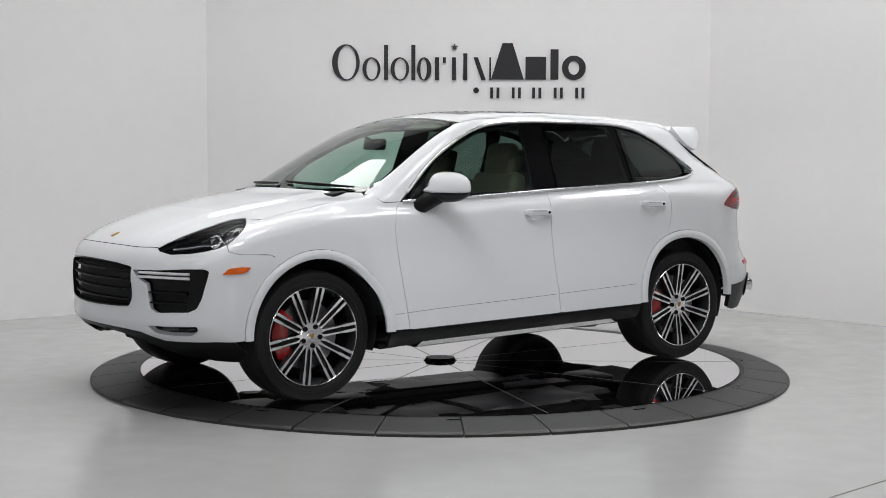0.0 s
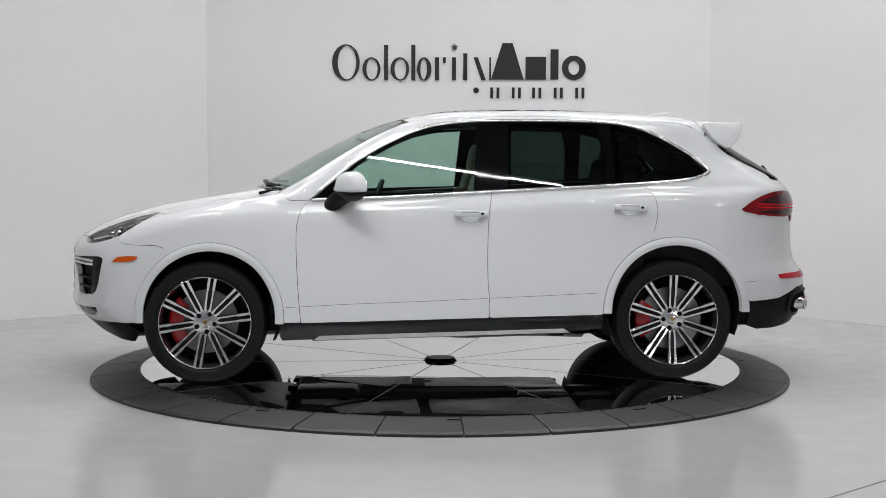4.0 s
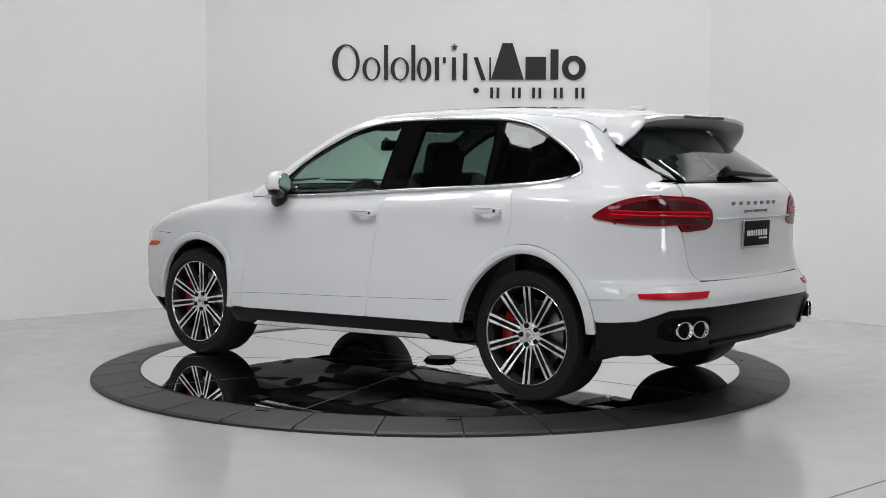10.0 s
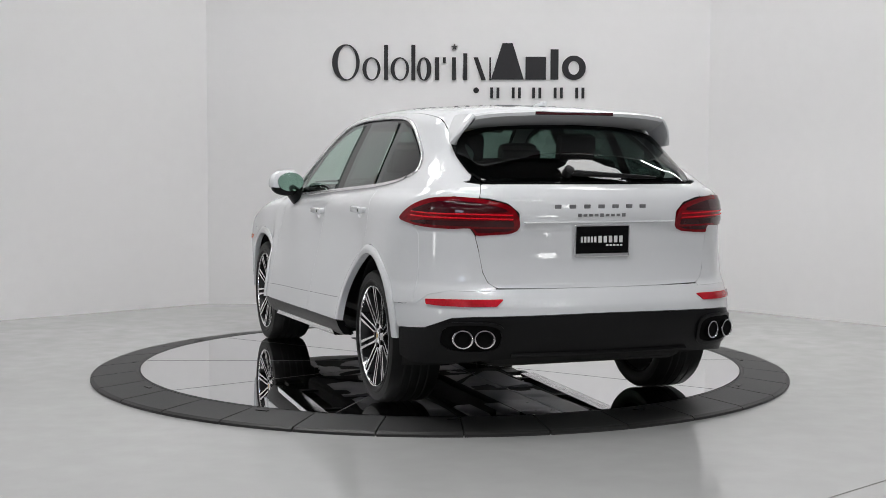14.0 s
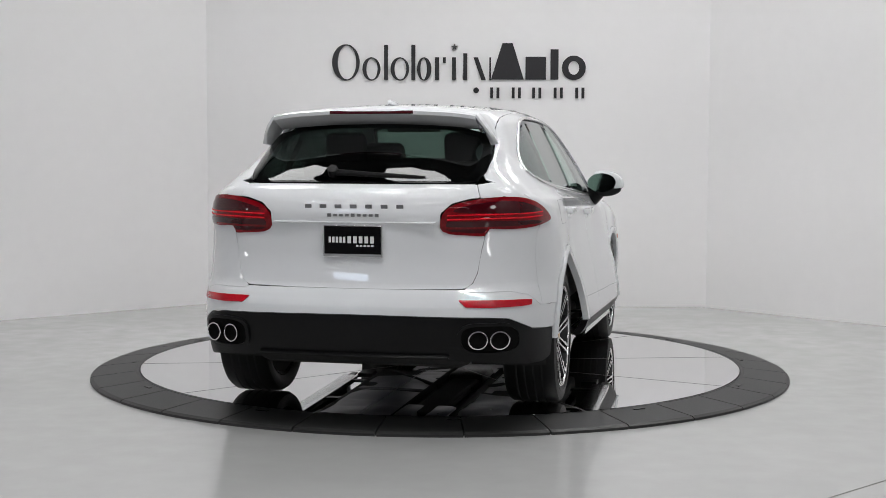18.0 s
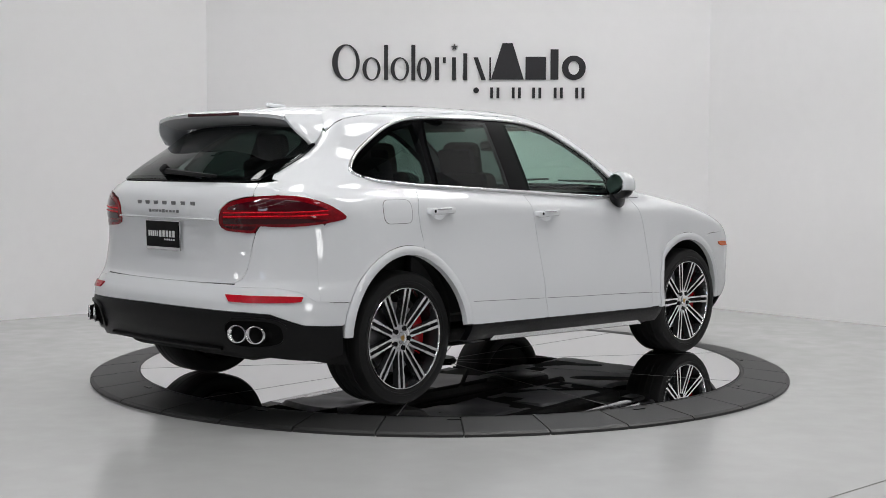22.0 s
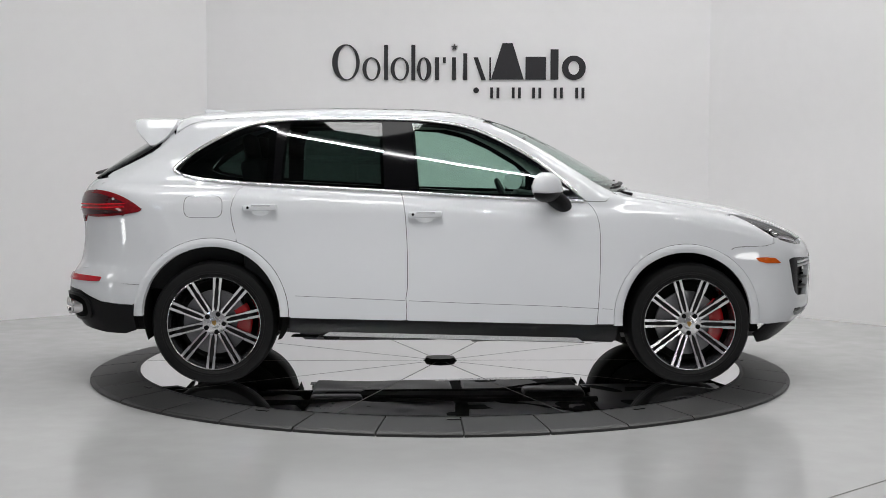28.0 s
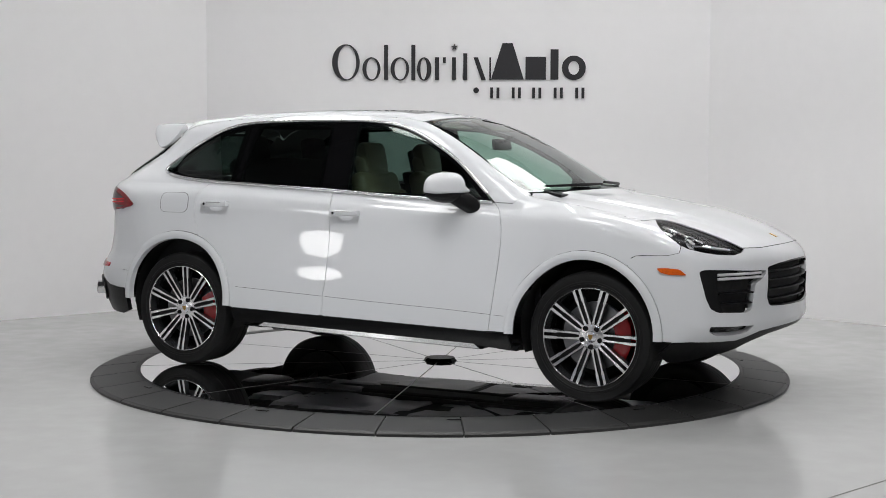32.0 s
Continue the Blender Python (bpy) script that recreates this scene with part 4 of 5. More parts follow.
grille_b = nose((2.405, 0.0, 0.545), (2.40, 0.15, 0.546), (2.36, 0.33, 0.550), (2.325, 0.43, 0.556), (2.318, 0.457, 0.60))
grille = rounded(grille_l + mirrored(grille_l)[1:] + mirrored(grille_b)[:-1] + grille_b, 0.012, 2)
intake = rounded(nose((2.318, 0.468, 0.757), (2.259, 0.619, 0.760), (2.166, 0.788, 0.772), (2.09, 0.884, 0.776), (2.062, 0.906, 0.765), (2.075, 0.902, 0.715), (2.097, 0.882, 0.615), (2.117, 0.86, 0.560), (2.148, 0.822, 0.538), (2.255, 0.631, 0.527), (2.275, 0.592, 0.545), (2.286, 0.572, 0.685), (2.300, 0.53, 0.703), (2.315, 0.482, 0.730)), 0.012, 3)
fog = rounded(nose((2.285, 0.575, 0.452), (2.20, 0.74, 0.456), (2.12, 0.865, 0.463), (2.115, 0.865, 0.435), (2.15, 0.83, 0.408), (2.22, 0.72, 0.402), (2.262, 0.62, 0.410)), 0.010, 3)

edge_top = nose((2.216, 0.603, 0.862), (2.193, 0.69, 0.847), (2.13, 0.79, 0.853), (2.07, 0.853, 0.866), (2.00, 0.90, 0.886), (1.962, 0.908, 0.904))
corner = on_nose([(1.962, 0.866), (1.90, 0.850), (1.80, 0.846), (1.72, 0.842), (1.674, 0.817)])
foot = on_nose(arch_part(ARCH_F, LIP + 0.003, 55.7, -4, 10))
low = on_nose([(1.93, 0.373)]) + nose((2.02, 0.90, 0.377), (2.165, 0.828, 0.370), (2.258, 0.675, 0.366), (2.290, 0.59, 0.386), (2.320, 0.51, 0.412), (2.362, 0.364, 0.423), (2.397, 0.19, 0.428), (2.408, 0.0, 0.430))
front_line = nose((2.314, 0.0, 0.884), (2.303, 0.22, 0.884), (2.270, 0.42, 0.883), (2.218, 0.572, 0.880))
half_b = front_line + edge_top + corner + foot + low
outline = half_b + mirrored(half_b)[1:-1]
sheet("front_bumper", outline, "nose", M_PAINT, CAR, cell=0.03, holes=[grille, intake, mirrored(intake), fog, mirrored(fog)], label="white front bumper with three black air intakes", thick=0.03)
lip_top = [(a, z - 0.004) for a, z in low[::-1]]
lip_bot = nose((2.41, 0.0, 0.402), (2.40, 0.19, 0.396), (2.37, 0.364, 0.380), (2.322, 0.51, 0.345), (2.28, 0.60, 0.302), (2.24, 0.70, 0.280), (2.16, 0.82, 0.270)) + on_nose([(1.98, 0.255), (1.88, 0.25), (1.845, 0.30)])
lip = mirrored(lip_top)[:-1] + lip_top + lip_bot[::-1] + mirrored(lip_bot)[::-1][1:]
sheet("chin_spoiler", lip, "nose", M_BLACK, CAR, cell=0.04, lift=-0.004, thick=0.02, label="black lower front apron")
nl = nose((2.30, 0.0, 0.90), (2.26, 0.42, 0.90), (2.0, 0.77, 0.95), (1.80, 0.86, 1.02), (1.78, 0.90, 0.90), (1.95, 0.88, 0.83), (2.2, 0.6, 0.83), (2.32, 0.3, 0.83), (2.34, 0.0, 0.83))
sheet("nose_liner", nl + mirrored(nl)[1:-1], "nose", M_LINER, CAR, cell=0.06, lift=-0.028, thick=0.0)
sheet("grille_back", [(a * 1.05, 0.67 + (z - 0.67) * 1.10) for a, z in grille], "nose", M_LINER, CAR, lift=-0.045, thick=0.0, cell=0.05)
for k in range(4):
    zz = 0.585 + 0.055 * k
    line = [(a, zz + 0.0 * abs(a)) for a in np.linspace(-0.41, 0.41, 30)]
    strip("grille_slat", line, "nose", 0.007, M_BLACK, CAR, lift=-0.014, height=0.03)
strip("grille_frame", spline(grille, 0.03, closed=True)[::2], "nose", 0.008, M_GLOSSBLACK, CAR, lift=0.002, height=0.02)
for flip in (False, True):
    S = -1 if flip else 1
    sheet("intake_back", intake, "nose", M_LINER, CAR, flip, lift=-0.05, thick=0.0, cell=0.05)
    it = empty("air_intake", "", "")
    it.parent = CAR
    outer = nose((2.20, 0.71, 0.766), (2.10, 0.85, 0.775), (2.06, 0.905, 0.772), (2.075, 0.902, 0.715), (2.097, 0.882, 0.615), (2.117, 0.86, 0.560), (2.148, 0.822, 0.538), (2.165, 0.79, 0.545), (2.145, 0.81, 0.60), (2.135, 0.825, 0.70), (2.15, 0.80, 0.745))
    sheet("surround", outer, "nose", M_BLACK, it, flip, lift=-0.006, thick=0.03, cell=0.04)
    for k, zz in enumerate((0.580, 0.637)):
        strip("slat", [(a, zz) for a in np.linspace(0.515, 0.76, 16)], "nose", 0.006, M_BLACK, it, flip, lift=-0.004, height=0.03)
    for zz in (0.722, 0.745):
        strip("light_bar", [(a, zz) for a in np.linspace(0.475, 0.775, 18)], "nose", 0.0085, M_SATIN, it, flip, lift=0.004, height=0.016, label="satin silver light bar")
    fg = empty("fog_lamp", "", "")
    fg.parent = CAR
    sheet("bowl", fog, "nose", M_GLOSSBLACK, fg, flip, lift=-0.03, thick=0.0, cell=0.05)
    sheet("lens", fog, "nose", M_LENS, fg, flip, lift=-0.003, thick=0.0, cell=0.05)
    sheet("reflector", [(ang(2.25, 0.66), 0.443), (ang(2.19, 0.76), 0.446), (ang(2.2, 0.755), 0.415), (ang(2.245, 0.66), 0.415)], "nose", M_RIMDARK, fg, flip, lift=-0.02, thick=0.0, cell=0.05)
    hl = empty("headlamp", "clear headlamp with dark housing", "")
    hl.parent = CAR
    sheet("housing", head, "nose", M_GLOSSBLACK, hl, flip, lift=-0.022, thick=0.0, cell=0.04)
    sheet("lens", head, "nose", M_LENS, hl, flip, lift=-0.003, thick=0.0, cell=0.025)
    for hx, hy, hz, rr in ((1.985, 0.80, 0.928, 0.042), (1.885, 0.845, 0.974, 0.038)):
        q, nn = cast("nose", [(ang(hx, hy), hz)])
        o = Vector(q[0]) - Vector(nn[0]) * 0.020
        bm = lathe([(rr, 0.0), (rr * 1.18, 0.006), (rr * 1.25, -0.006), (rr, -0.012), (rr * 0.92, -0.004), (0.0, 0.004)], 24, "Z")
        dd = Vector((nn[0][0] + 0.3, nn[0][1] * 0.8, nn[0][2] * 0.8)).normalized()
        bmesh.ops.transform(bm, verts=bm.verts, matrix=Matrix.Translation(o) @ dd.to_track_quat("Z", "Y").to_matrix().to_4x4())
        if flip:
            bmesh.ops.transform(bm, verts=bm.verts, matrix=Matrix.Diagonal((1, -1, 1, 1)))
            bmesh.ops.reverse_faces(bm, faces=bm.faces)
        part("projector", bm, M_CHROME, hl, "chrome projector ring", smooth=True)
    strip("light_guide", spline([(ang(2.16, 0.66), 0.885), (ang(2.10, 0.72), 0.895), (ang(2.04, 0.78), 0.908), (ang(1.99, 0.84), 0.910)], 0.02), "nose", 0.008, M_CHROME, hl, flip, lift=-0.010)
    strip("light_guide", spline([(ang(2.02, 0.74), 0.928), (ang(1.95, 0.77), 0.955), (ang(1.87, 0.78), 0.995), (ang(1.82, 0.78), 1.012)], 0.02), "nose", 0.008, M_CHROME, hl, flip, lift=-0.010)


# ---- rear end; outlines as (angle round the tail, height)
def tail(*pts):
    return [(math.atan2(y, -1.5 - x), z) for x, y, z in pts]


tl = spline(tail((-1.868, 0.897, 1.066), (-1.93, 0.86, 1.118), (-2.00, 0.79, 1.155), (-2.08, 0.72, 1.172), (-2.18, 0.62, 1.168), (-2.26, 0.50, 1.140), (-2.30, 0.455, 1.095), (-2.325, 0.455, 1.030), (-2.325, 0.50, 1.000), (-2.30, 0.60, 0.992), (-2.275, 0.672, 0.990), (-2.262, 0.690, 1.022), (-2.18, 0.775, 1.020), (-2.05, 0.85, 1.028), (-1.93, 0.89, 1.046)), 0.02, closed=True)
tl_mid = np.mean(np.array(tl), axis=0)
tl = [tuple(tl_mid + (np.array(q) - tl_mid) * (1.025, 1.06)) for q in tl]
tl_dark = spline(tail((-1.955, 0.852, 1.102), (-2.02, 0.785, 1.138), (-2.09, 0.725, 1.156), (-2.18, 0.63, 1.153), (-2.25, 0.525, 1.130), (-2.285, 0.49, 1.104), (-2.20, 0.61, 1.100), (-2.08, 0.75, 1.096)), 0.02, closed=True)
tl_low = rounded(tail((-2.315, 0.475, 1.058), (-2.320, 0.475, 1.030), (-2.27, 0.60, 1.030), (-2.15, 0.80, 1.034), (-2.00, 0.865, 1.042), (-1.96, 0.885, 1.052), (-2.05, 0.84, 1.060), (-2.15, 0.78, 1.060), (-2.27, 0.65, 1.060)), 0.008, 3)
tl_foot = rounded(tail((-2.322, 0.475, 1.018), (-2.322, 0.51, 1.006), (-2.30, 0.60, 0.999), (-2.280, 0.664, 0.998), (-2.268, 0.680, 1.020)), 0.006, 3)
refl = rounded(tail((-2.366, 0.545, 0.664), (-2.30, 0.70, 0.663), (-2.20, 0.83, 0.660), (-2.13, 0.885, 0.656), (-2.14, 0.88, 0.630), (-2.20, 0.85, 0.627), (-2.32, 0.68, 0.627), (-2.360, 0.575, 0.630)), 0.006, 3)


def rear_to_tail(pts, dy=0.0):
    """Points seen from behind (y, z) carried over to the tail's own view."""
    return [(math.atan2(q[1] + dy, -1.5 - q[0]), q[2]) for q in cast("rear", pts)[0]]


gate_edge = [(0.612, 1.243), (0.628, 1.205), (0.640, 1.176)]
gate_low = [(0.668, 0.985), (0.652, 0.912), (0.634, 0.797), (0.612, 0.745), (0.575, 0.720), (0.30, 0.715), (0.0, 0.714)]
gate_half = gate_edge + [(0.60, 1.174), (0.505, 1.148), (0.450, 1.098), (0.447, 1.030), (0.49, 0.993), (0.60, 0.985)] + gate_low
gate = [(0.0, 1.243), (0.3, 1.243), (0.55, 1.243)] + gate_half
gate_all = gate + [(-y, z) for y, z in gate[::-1]][1:-1]
tg = empty("tailgate", "white tailgate with dark glass", "")
tg.parent = CAR
sheet("gate_skin", rounded(gate_all, 0.010, 2), "rear", M_PAINT, tg, cell=0.03)
rw = [(0.0, 1.247), (0.3, 1.247), (0.55, 1.247), (0.605, 1.254), (0.635, 1.30), (0.640, 1.38), (0.630, 1.445), (0.58, 1.50), (0.4, 1.545), (0.2, 1.555), (0.0, 1.558)]
rw_all = rw + [(-y, z) for y, z in rw[::-1]][1:-1]
# the glass swells out between its edges
def swell(uv):
    s = np.clip((uv[:, 1] - 1.247) / 0.313, 0, 1)
    return 0.055 * np.clip(1 - (uv[:, 0] / 0.645) ** 2, 0, 1) * np.sin(math.pi * s ** 1.15)


rin = [(y * 0.92, 1.395 + (z - 1.395) * 0.86) for y, z in rw_all]
sheet("glass_border", rw_all, "rear", M_GLOSSBLACK, tg, lift=0.006, thick=0.012, cell=0.02, holes=[rin], label="black glass border", bulge=swell)
sheet("rear_glass", [(y * 0.985, 1.395 + (z - 1.395) * 0.97) for y, z in rw_all], "rear", M_PRIVACY, tg, lift=0.008, thick=0.0, cell=0.018, bulge=swell, label="dark tinted rear window")
# plate recess lip, plate, wiper, badges as plain bars
part("plate_lip", boxes((0.022, 0.86, 0.010, pose(-2.350, 0, 1.048, 0, 0, 0), 0.004)), M_PAINT, tg, smooth=True)
plate = empty("number_plate", "", "")
plate.parent = tg
part("plate_frame", boxes((0.010, 0.315, 0.165, pose(-2.366, 0, 0.952, 0, -2, 0), 0.004)), M_CHROME, plate, "chrome plate frame")
part("plate_face", boxes((0.006, 0.300, 0.142, pose(-2.371, 0, 0.958, 0, -2, 0), 0.002)), M_GLOSSBLACK, plate)
white_print = mat("white_print", (0.75, 0.75, 0.75), 0.4, grain=0.02)
for y0, y1, z0, z1 in ((0.125, 0.03, 0.945, 0.975), (0.025, -0.125, 0.943, 0.978), (-0.02, -0.12, 0.925, 0.934)):
    n = 5
    for k in range(n):
        a, b = y0 + (y1 - y0) * k / n, y0 + (y1 - y0) * (k + 0.62) / n
        part("print_bar", boxes((0.002, abs(b - a), z1 - z0, pose(-2.3752, (a + b) / 2, (z0 + z1) / 2), 0)), white_print, plate)
for k in range(7):
    y = 0.243 - 0.081 * k
    q = spot("rear", y, 1.130)
    part("badge_bar", boxes((0.006, 0.036, 0.021, pose(q.x - 0.002, y, 1.130, 0, -8, 0), 0.002)), M_DISCIRON, tg)
for k in range(9):
    y = 0.126 - 0.0315 * k
    q = spot("rear", y, 1.085)
    part("script_bar", boxes((0.005, 0.020, 0.013 + 0.005 * (k % 4 == 0), pose(q.x - 0.002, y, 1.085, 0, -4, 0), 0.001)), M_DISCIRON, tg)
wp = empty("rear_wiper", "", "")
wp.parent = tg
pts = [Vector(cast("rear", [(y, z)])[0][0]) + Vector((-0.042, 0, 0.018)) for y, z in ((0.14, 1.285), (-0.05, 1.275), (-0.3, 1.262), (-0.36, 1.26))]
part("wiper_arm", tube(pts, [0.018, 0.014, 0.010, 0.006], 8), M_BLACK, wp, smooth=True)
part("wiper_hub", lathe([(0.0, 0.05), (0.026, 0.045), (0.03, 0.0)], 16, "Z"), M_BLACK, wp, smooth=True).matrix_basis = Matrix.Translation(pts[0] + Vector((0.02, 0, -0.01))) @ pose(0, 0, 0, 0, -50, 0)

# rear bumper, white upper and black lower
bt = on_tail([(-1.912, 0.616), (-1.97, 0.618)]) + tail((-2.06, 0.92, 0.632), (-2.15, 0.885, 0.688), (-2.27, 0.76, 0.712), (-2.34, 0.63, 0.714), (-2.38, 0.50, 0.714), (-2.42, 0.25, 0.714), (-2.42, 0.0, 0.714))
bb = tail((-2.45, 0.0, 0.588), (-2.44, 0.25, 0.586), (-2.41, 0.45, 0.583), (-2.356, 0.688, 0.580), (-2.273, 0.789, 0.570), (-2.22, 0.841, 0.542), (-2.133, 0.892, 0.508), (-2.02, 0.935, 0.498)) + on_tail([(-1.933, 0.495)])
side_e = on_tail(arch_part(ARCH_R, LIP + 0.003, 171, 157, 5))
hb = bt[::-1] + side_e[::-1] + bb[::-1]
rb_poly = hb + mirrored(hb)[1:-1]
sheet("rear_bumper", rb_poly, "tail", M_PAINT, CAR, cell=0.03, label="white rear bumper", thick=0.02, lift=-0.003)
bl = [(a, z - 0.004) for a, z in bb] + on_tail([(-1.925, 0.42), (-1.915, 0.34)]) + tail((-1.98, 0.92, 0.315), (-2.10, 0.86, 0.315), (-2.24, 0.74, 0.335), (-2.30, 0.60, 0.345), (-2.34, 0.45, 0.355), (-2.37, 0.20, 0.355), (-2.38, 0.0, 0.355))
sheet("rear_valance", bl + mirrored(bl)[1:-1], "tail", M_BLACK, CAR, cell=0.035, lift=-0.004, thick=0.03, label="black rear valance with four tailpipes")
# diffuser: a gloss panel let into the valance, with a lower lip
sheet("diffuser", rounded([(-0.47, 0.50), (0.47, 0.50), (0.40, 0.405), (-0.40, 0.405)], 0.03, 4), "rear", M_BLACK, CAR, lift=-0.012, thick=0.006, label="black diffuser panel")
strip("diffuser_lip", [(y, 0.375) for y in np.linspace(-0.50, 0.50, 24)], "rear", 0.010, M_BLACK, CAR, lift=0.014, height=0.02)
# corner panels between quarter panel, lamp and gate
for flip in (False, True):
    S = -1 if flip else 1
    sheet("tail_corner", tail((-1.985, 0.87, 1.030), (-2.10, 0.82, 1.026), (-2.20, 0.76, 1.024), (-2.255, 0.695, 1.022)) + rear_to_tail(gate_low[:5], 0.004) + rear_to_tail([(0.58, 0.704)], 0.004) + tail((-2.24, 0.80, 0.704), (-2.15, 0.885, 0.680), (-2.06, 0.92, 0.622), (-2.00, 0.94, 0.618), (-1.98, 0.93, 0.85), (-1.97, 0.90, 0.98)), "tail", M_PAINT, CAR, flip, cell=0.03, lift=-0.0012)
    sheet("tail_shoulder", tail((-1.868, 0.905, 1.074), (-1.93, 0.866, 1.122), (-2.00, 0.795, 1.160), (-2.08, 0.725, 1.177), (-2.15, 0.655, 1.178)) + rear_to_tail(gate_edge[::-1], 0.004) + tail((-2.06, 0.69, 1.262), (-1.95, 0.74, 1.25), (-1.90, 0.83, 1.17)), "tail", M_PAINT, CAR, flip, cell=0.03, lift=-0.0012)
    sheet("tail_liner", tail((-1.95, 0.88, 1.10), (-2.10, 0.74, 1.20), (-2.30, 0.45, 1.20), (-2.33, 0.45, 0.75), (-2.2, 0.8, 0.60), (-1.95, 0.93, 0.60)), "tail", M_LINER, CAR, flip, cell=0.05, lift=-0.02, thick=0.0)
    lamp = empty("tail_lamp", "", "")
    lamp.parent = CAR
    sheet("lens", tl, "tail", M_REDLENS, lamp, flip, cell=0.025, lift=0.006, thick=0.02, label="glossy red tail lamp lens")
    sheet("smoked_band", tl_dark, "tail", M_DARKRED, lamp, flip, cell=0.03, lift=0.009, thick=0.004, label="smoked upper band")
    sheet("smoked_foot", tl_low, "tail", M_DARKRED, lamp, flip, cell=0.03, lift=0.009, thick=0.004, label="smoked lower band")
    sheet("smoked_corner", tl_foot, "tail", M_DARKRED, lamp, flip, cell=0.03, lift=0.009, thick=0.004, label="smoked lower corner")
    for k, z0 in enumerate((1.070, 1.090)):
        strip("light_strip", spline(tail((-1.96, 0.87, z0 + 0.01), (-2.10, 0.78, z0 + 0.004), (-2.25, 0.60, z0), (-2.31, 0.475, z0 - 0.004)), 0.03), "tail", 0.0042, M_HOTRED, lamp, flip, lift=0.0105, height=0.004)
    sheet("reflector", refl, "tail", M_REFLECT, CAR, flip, cell=0.03, lift=0.004, thick=0.012, label="red bumper reflector")
    # tailpipes, on a flat near-black sheet that stands for their recess's shade
    pod = [(math.copysign(abs(math.cos(t)) ** 0.6, math.cos(t)), math.copysign(abs(math.sin(t)) ** 0.6, math.sin(t))) for t in np.linspace(0, 2 * math.pi, 41)[:-1]]
    pod_rim = rear_to_tail([(0.703 + 0.150 * a, 0.468 + 0.084 * b) for a, b in pod])
    pod_in = rear_to_tail([(0.703 + 0.132 * a, 0.468 + 0.068 * b) for a, b in pod])
    sheet("pipe_surround", pod_rim, "tail", M_BLACK, CAR, flip, cell=0.02, lift=0.008, thick=0.02, holes=[pod_in])
    sheet("recess_shade", pod_in, "tail", M_PIPESHADE, CAR, flip, cell=0.03, lift=0.001, thick=0.0)
    ex = empty("exhaust", "", "")
    ex.parent = CAR
    for px, py in ((-2.352, 0.763), (-2.385, 0.657)):
        bm = lathe([(0.044, 0.22), (0.045, 0.012), (0.0485, 0.003), (0.047, -0.004), (0.0415, -0.005), (0.036, 0.004), (0.035, 0.02), (0.034, 0.2)], 28, "Z")
        bmesh.ops.transform(bm, verts=bm.verts, matrix=Matrix.Translation((px, S * py, 0.466)) @ pose(0, 0, 0, 0, 90, -S * 6))
        for v in bm.verts:
            v.co.x += 0.40 * (abs(v.co.y) - py)
        part("tailpipe", bm, M_CHROME, ex, "chrome tailpipe", smooth=True)
        # black disc across the bore in place of the shade inside
        bm = bmesh.new()
        bmesh.ops.create_circle(bm, cap_ends=True, segments=20, radius=0.038, matrix=Matrix.Translation((px + 0.012, S * py, 0.466)) @ pose(0, 0, 0, 0, 90, -S * 6))
        for v in bm.verts:
            v.co.x += 0.40 * (abs(v.co.y) - py)
        part("bore_shade", bm, M_PIPESHADE, ex)

# roof spoiler
sp = empty("roof_spoiler", "white roof spoiler over the rear window", "")
sp.parent = CAR
# one shell: flat over the roof's end, turned down at both sides to a point on the pillar
half_path = []
for i in range(19):
    q = i / 18 * 0.93
    y = 0.600 * q
    zr = float(cast("top", [(-1.71, y)])[0][0][2])
    xt, zt = -2.025 + 0.055 * q ** 3, 1.634 - 0.022 * q ** 2 - 0.020 * q ** 8
    under = 1.562 - 0.03 * q ** 2
    half_path.append([(-1.714, y, zr - 0.02), (-1.716, y, zr + 0.001), (-1.80, y, 0.75 * zr + 0.25 * zt + 0.003), (-1.90, y, 0.4 * zr + 0.6 * zt + 0.004), (xt + 0.02, y, zt + 0.004), (xt, y, zt - 0.006), (xt + 0.004, y, zt - 0.024), (xt + 0.07, y, zt - 0.050), (-1.87 + 0.03 * q, y, under), (-1.76, y, under + 0.01)])
for xf, zf, xr, zr, tilt in ((-1.716, 1.612, -1.975, 1.598, 32), (-1.722, 1.592, -1.972, 1.576, 52), (-1.738, 1.560, -1.960, 1.545, 66), (-1.762, 1.522, -1.935, 1.510, 73), (-1.800, 1.485, -1.902, 1.478, 76), (-1.846, 1.455, -1.872, 1.452, 77)):
    c, sn = math.cos(radians(tilt)), math.sin(radians(tilt))
    row = []
    for u, out in ((-0.02, -0.03), (0.0, 0.003), (0.33, 0.011), (0.66, 0.015), (0.94, 0.014), (1.0, 0.008), (1.0, -0.004), (0.85, -0.016), (0.5, -0.03), (0.1, -0.03)):
        x, z = xf + (xr - xf) * u, zf + (zr - zf) * u
        y = float(cabin_side(np.array([max(x, -1.82)]), np.array([z]))[0]) - 0.03 * c
        row.append((x, y + out * sn, z + out * c))
    half_path.append(row)
rows = []
bm = bmesh.new()
for row in [[(x, -y, z) for x, y, z in r] for r in half_path[:0:-1]] + half_path:
    rows.append([bm.verts.new(q) for q in row])
for a, b in zip(rows, rows[1:]):
    for j in range(len(a)):
        k = (j + 1) % len(a)
        bm.faces.new((a[j], b[j], b[k], a[k]))
bm.faces.new(rows[0])
bm.faces.new(rows[-1])
bmesh.ops.recalc_face_normals(bm, faces=bm.faces)
part("blade", bm, M_PAINT, sp, smooth=True)
part("brake_light", boxes((0.012, 0.46, 0.018, pose(-2.019, 0, 1.619, 0, 10, 0), 0.003)), M_DARKRED, sp, "dark red high brake light")
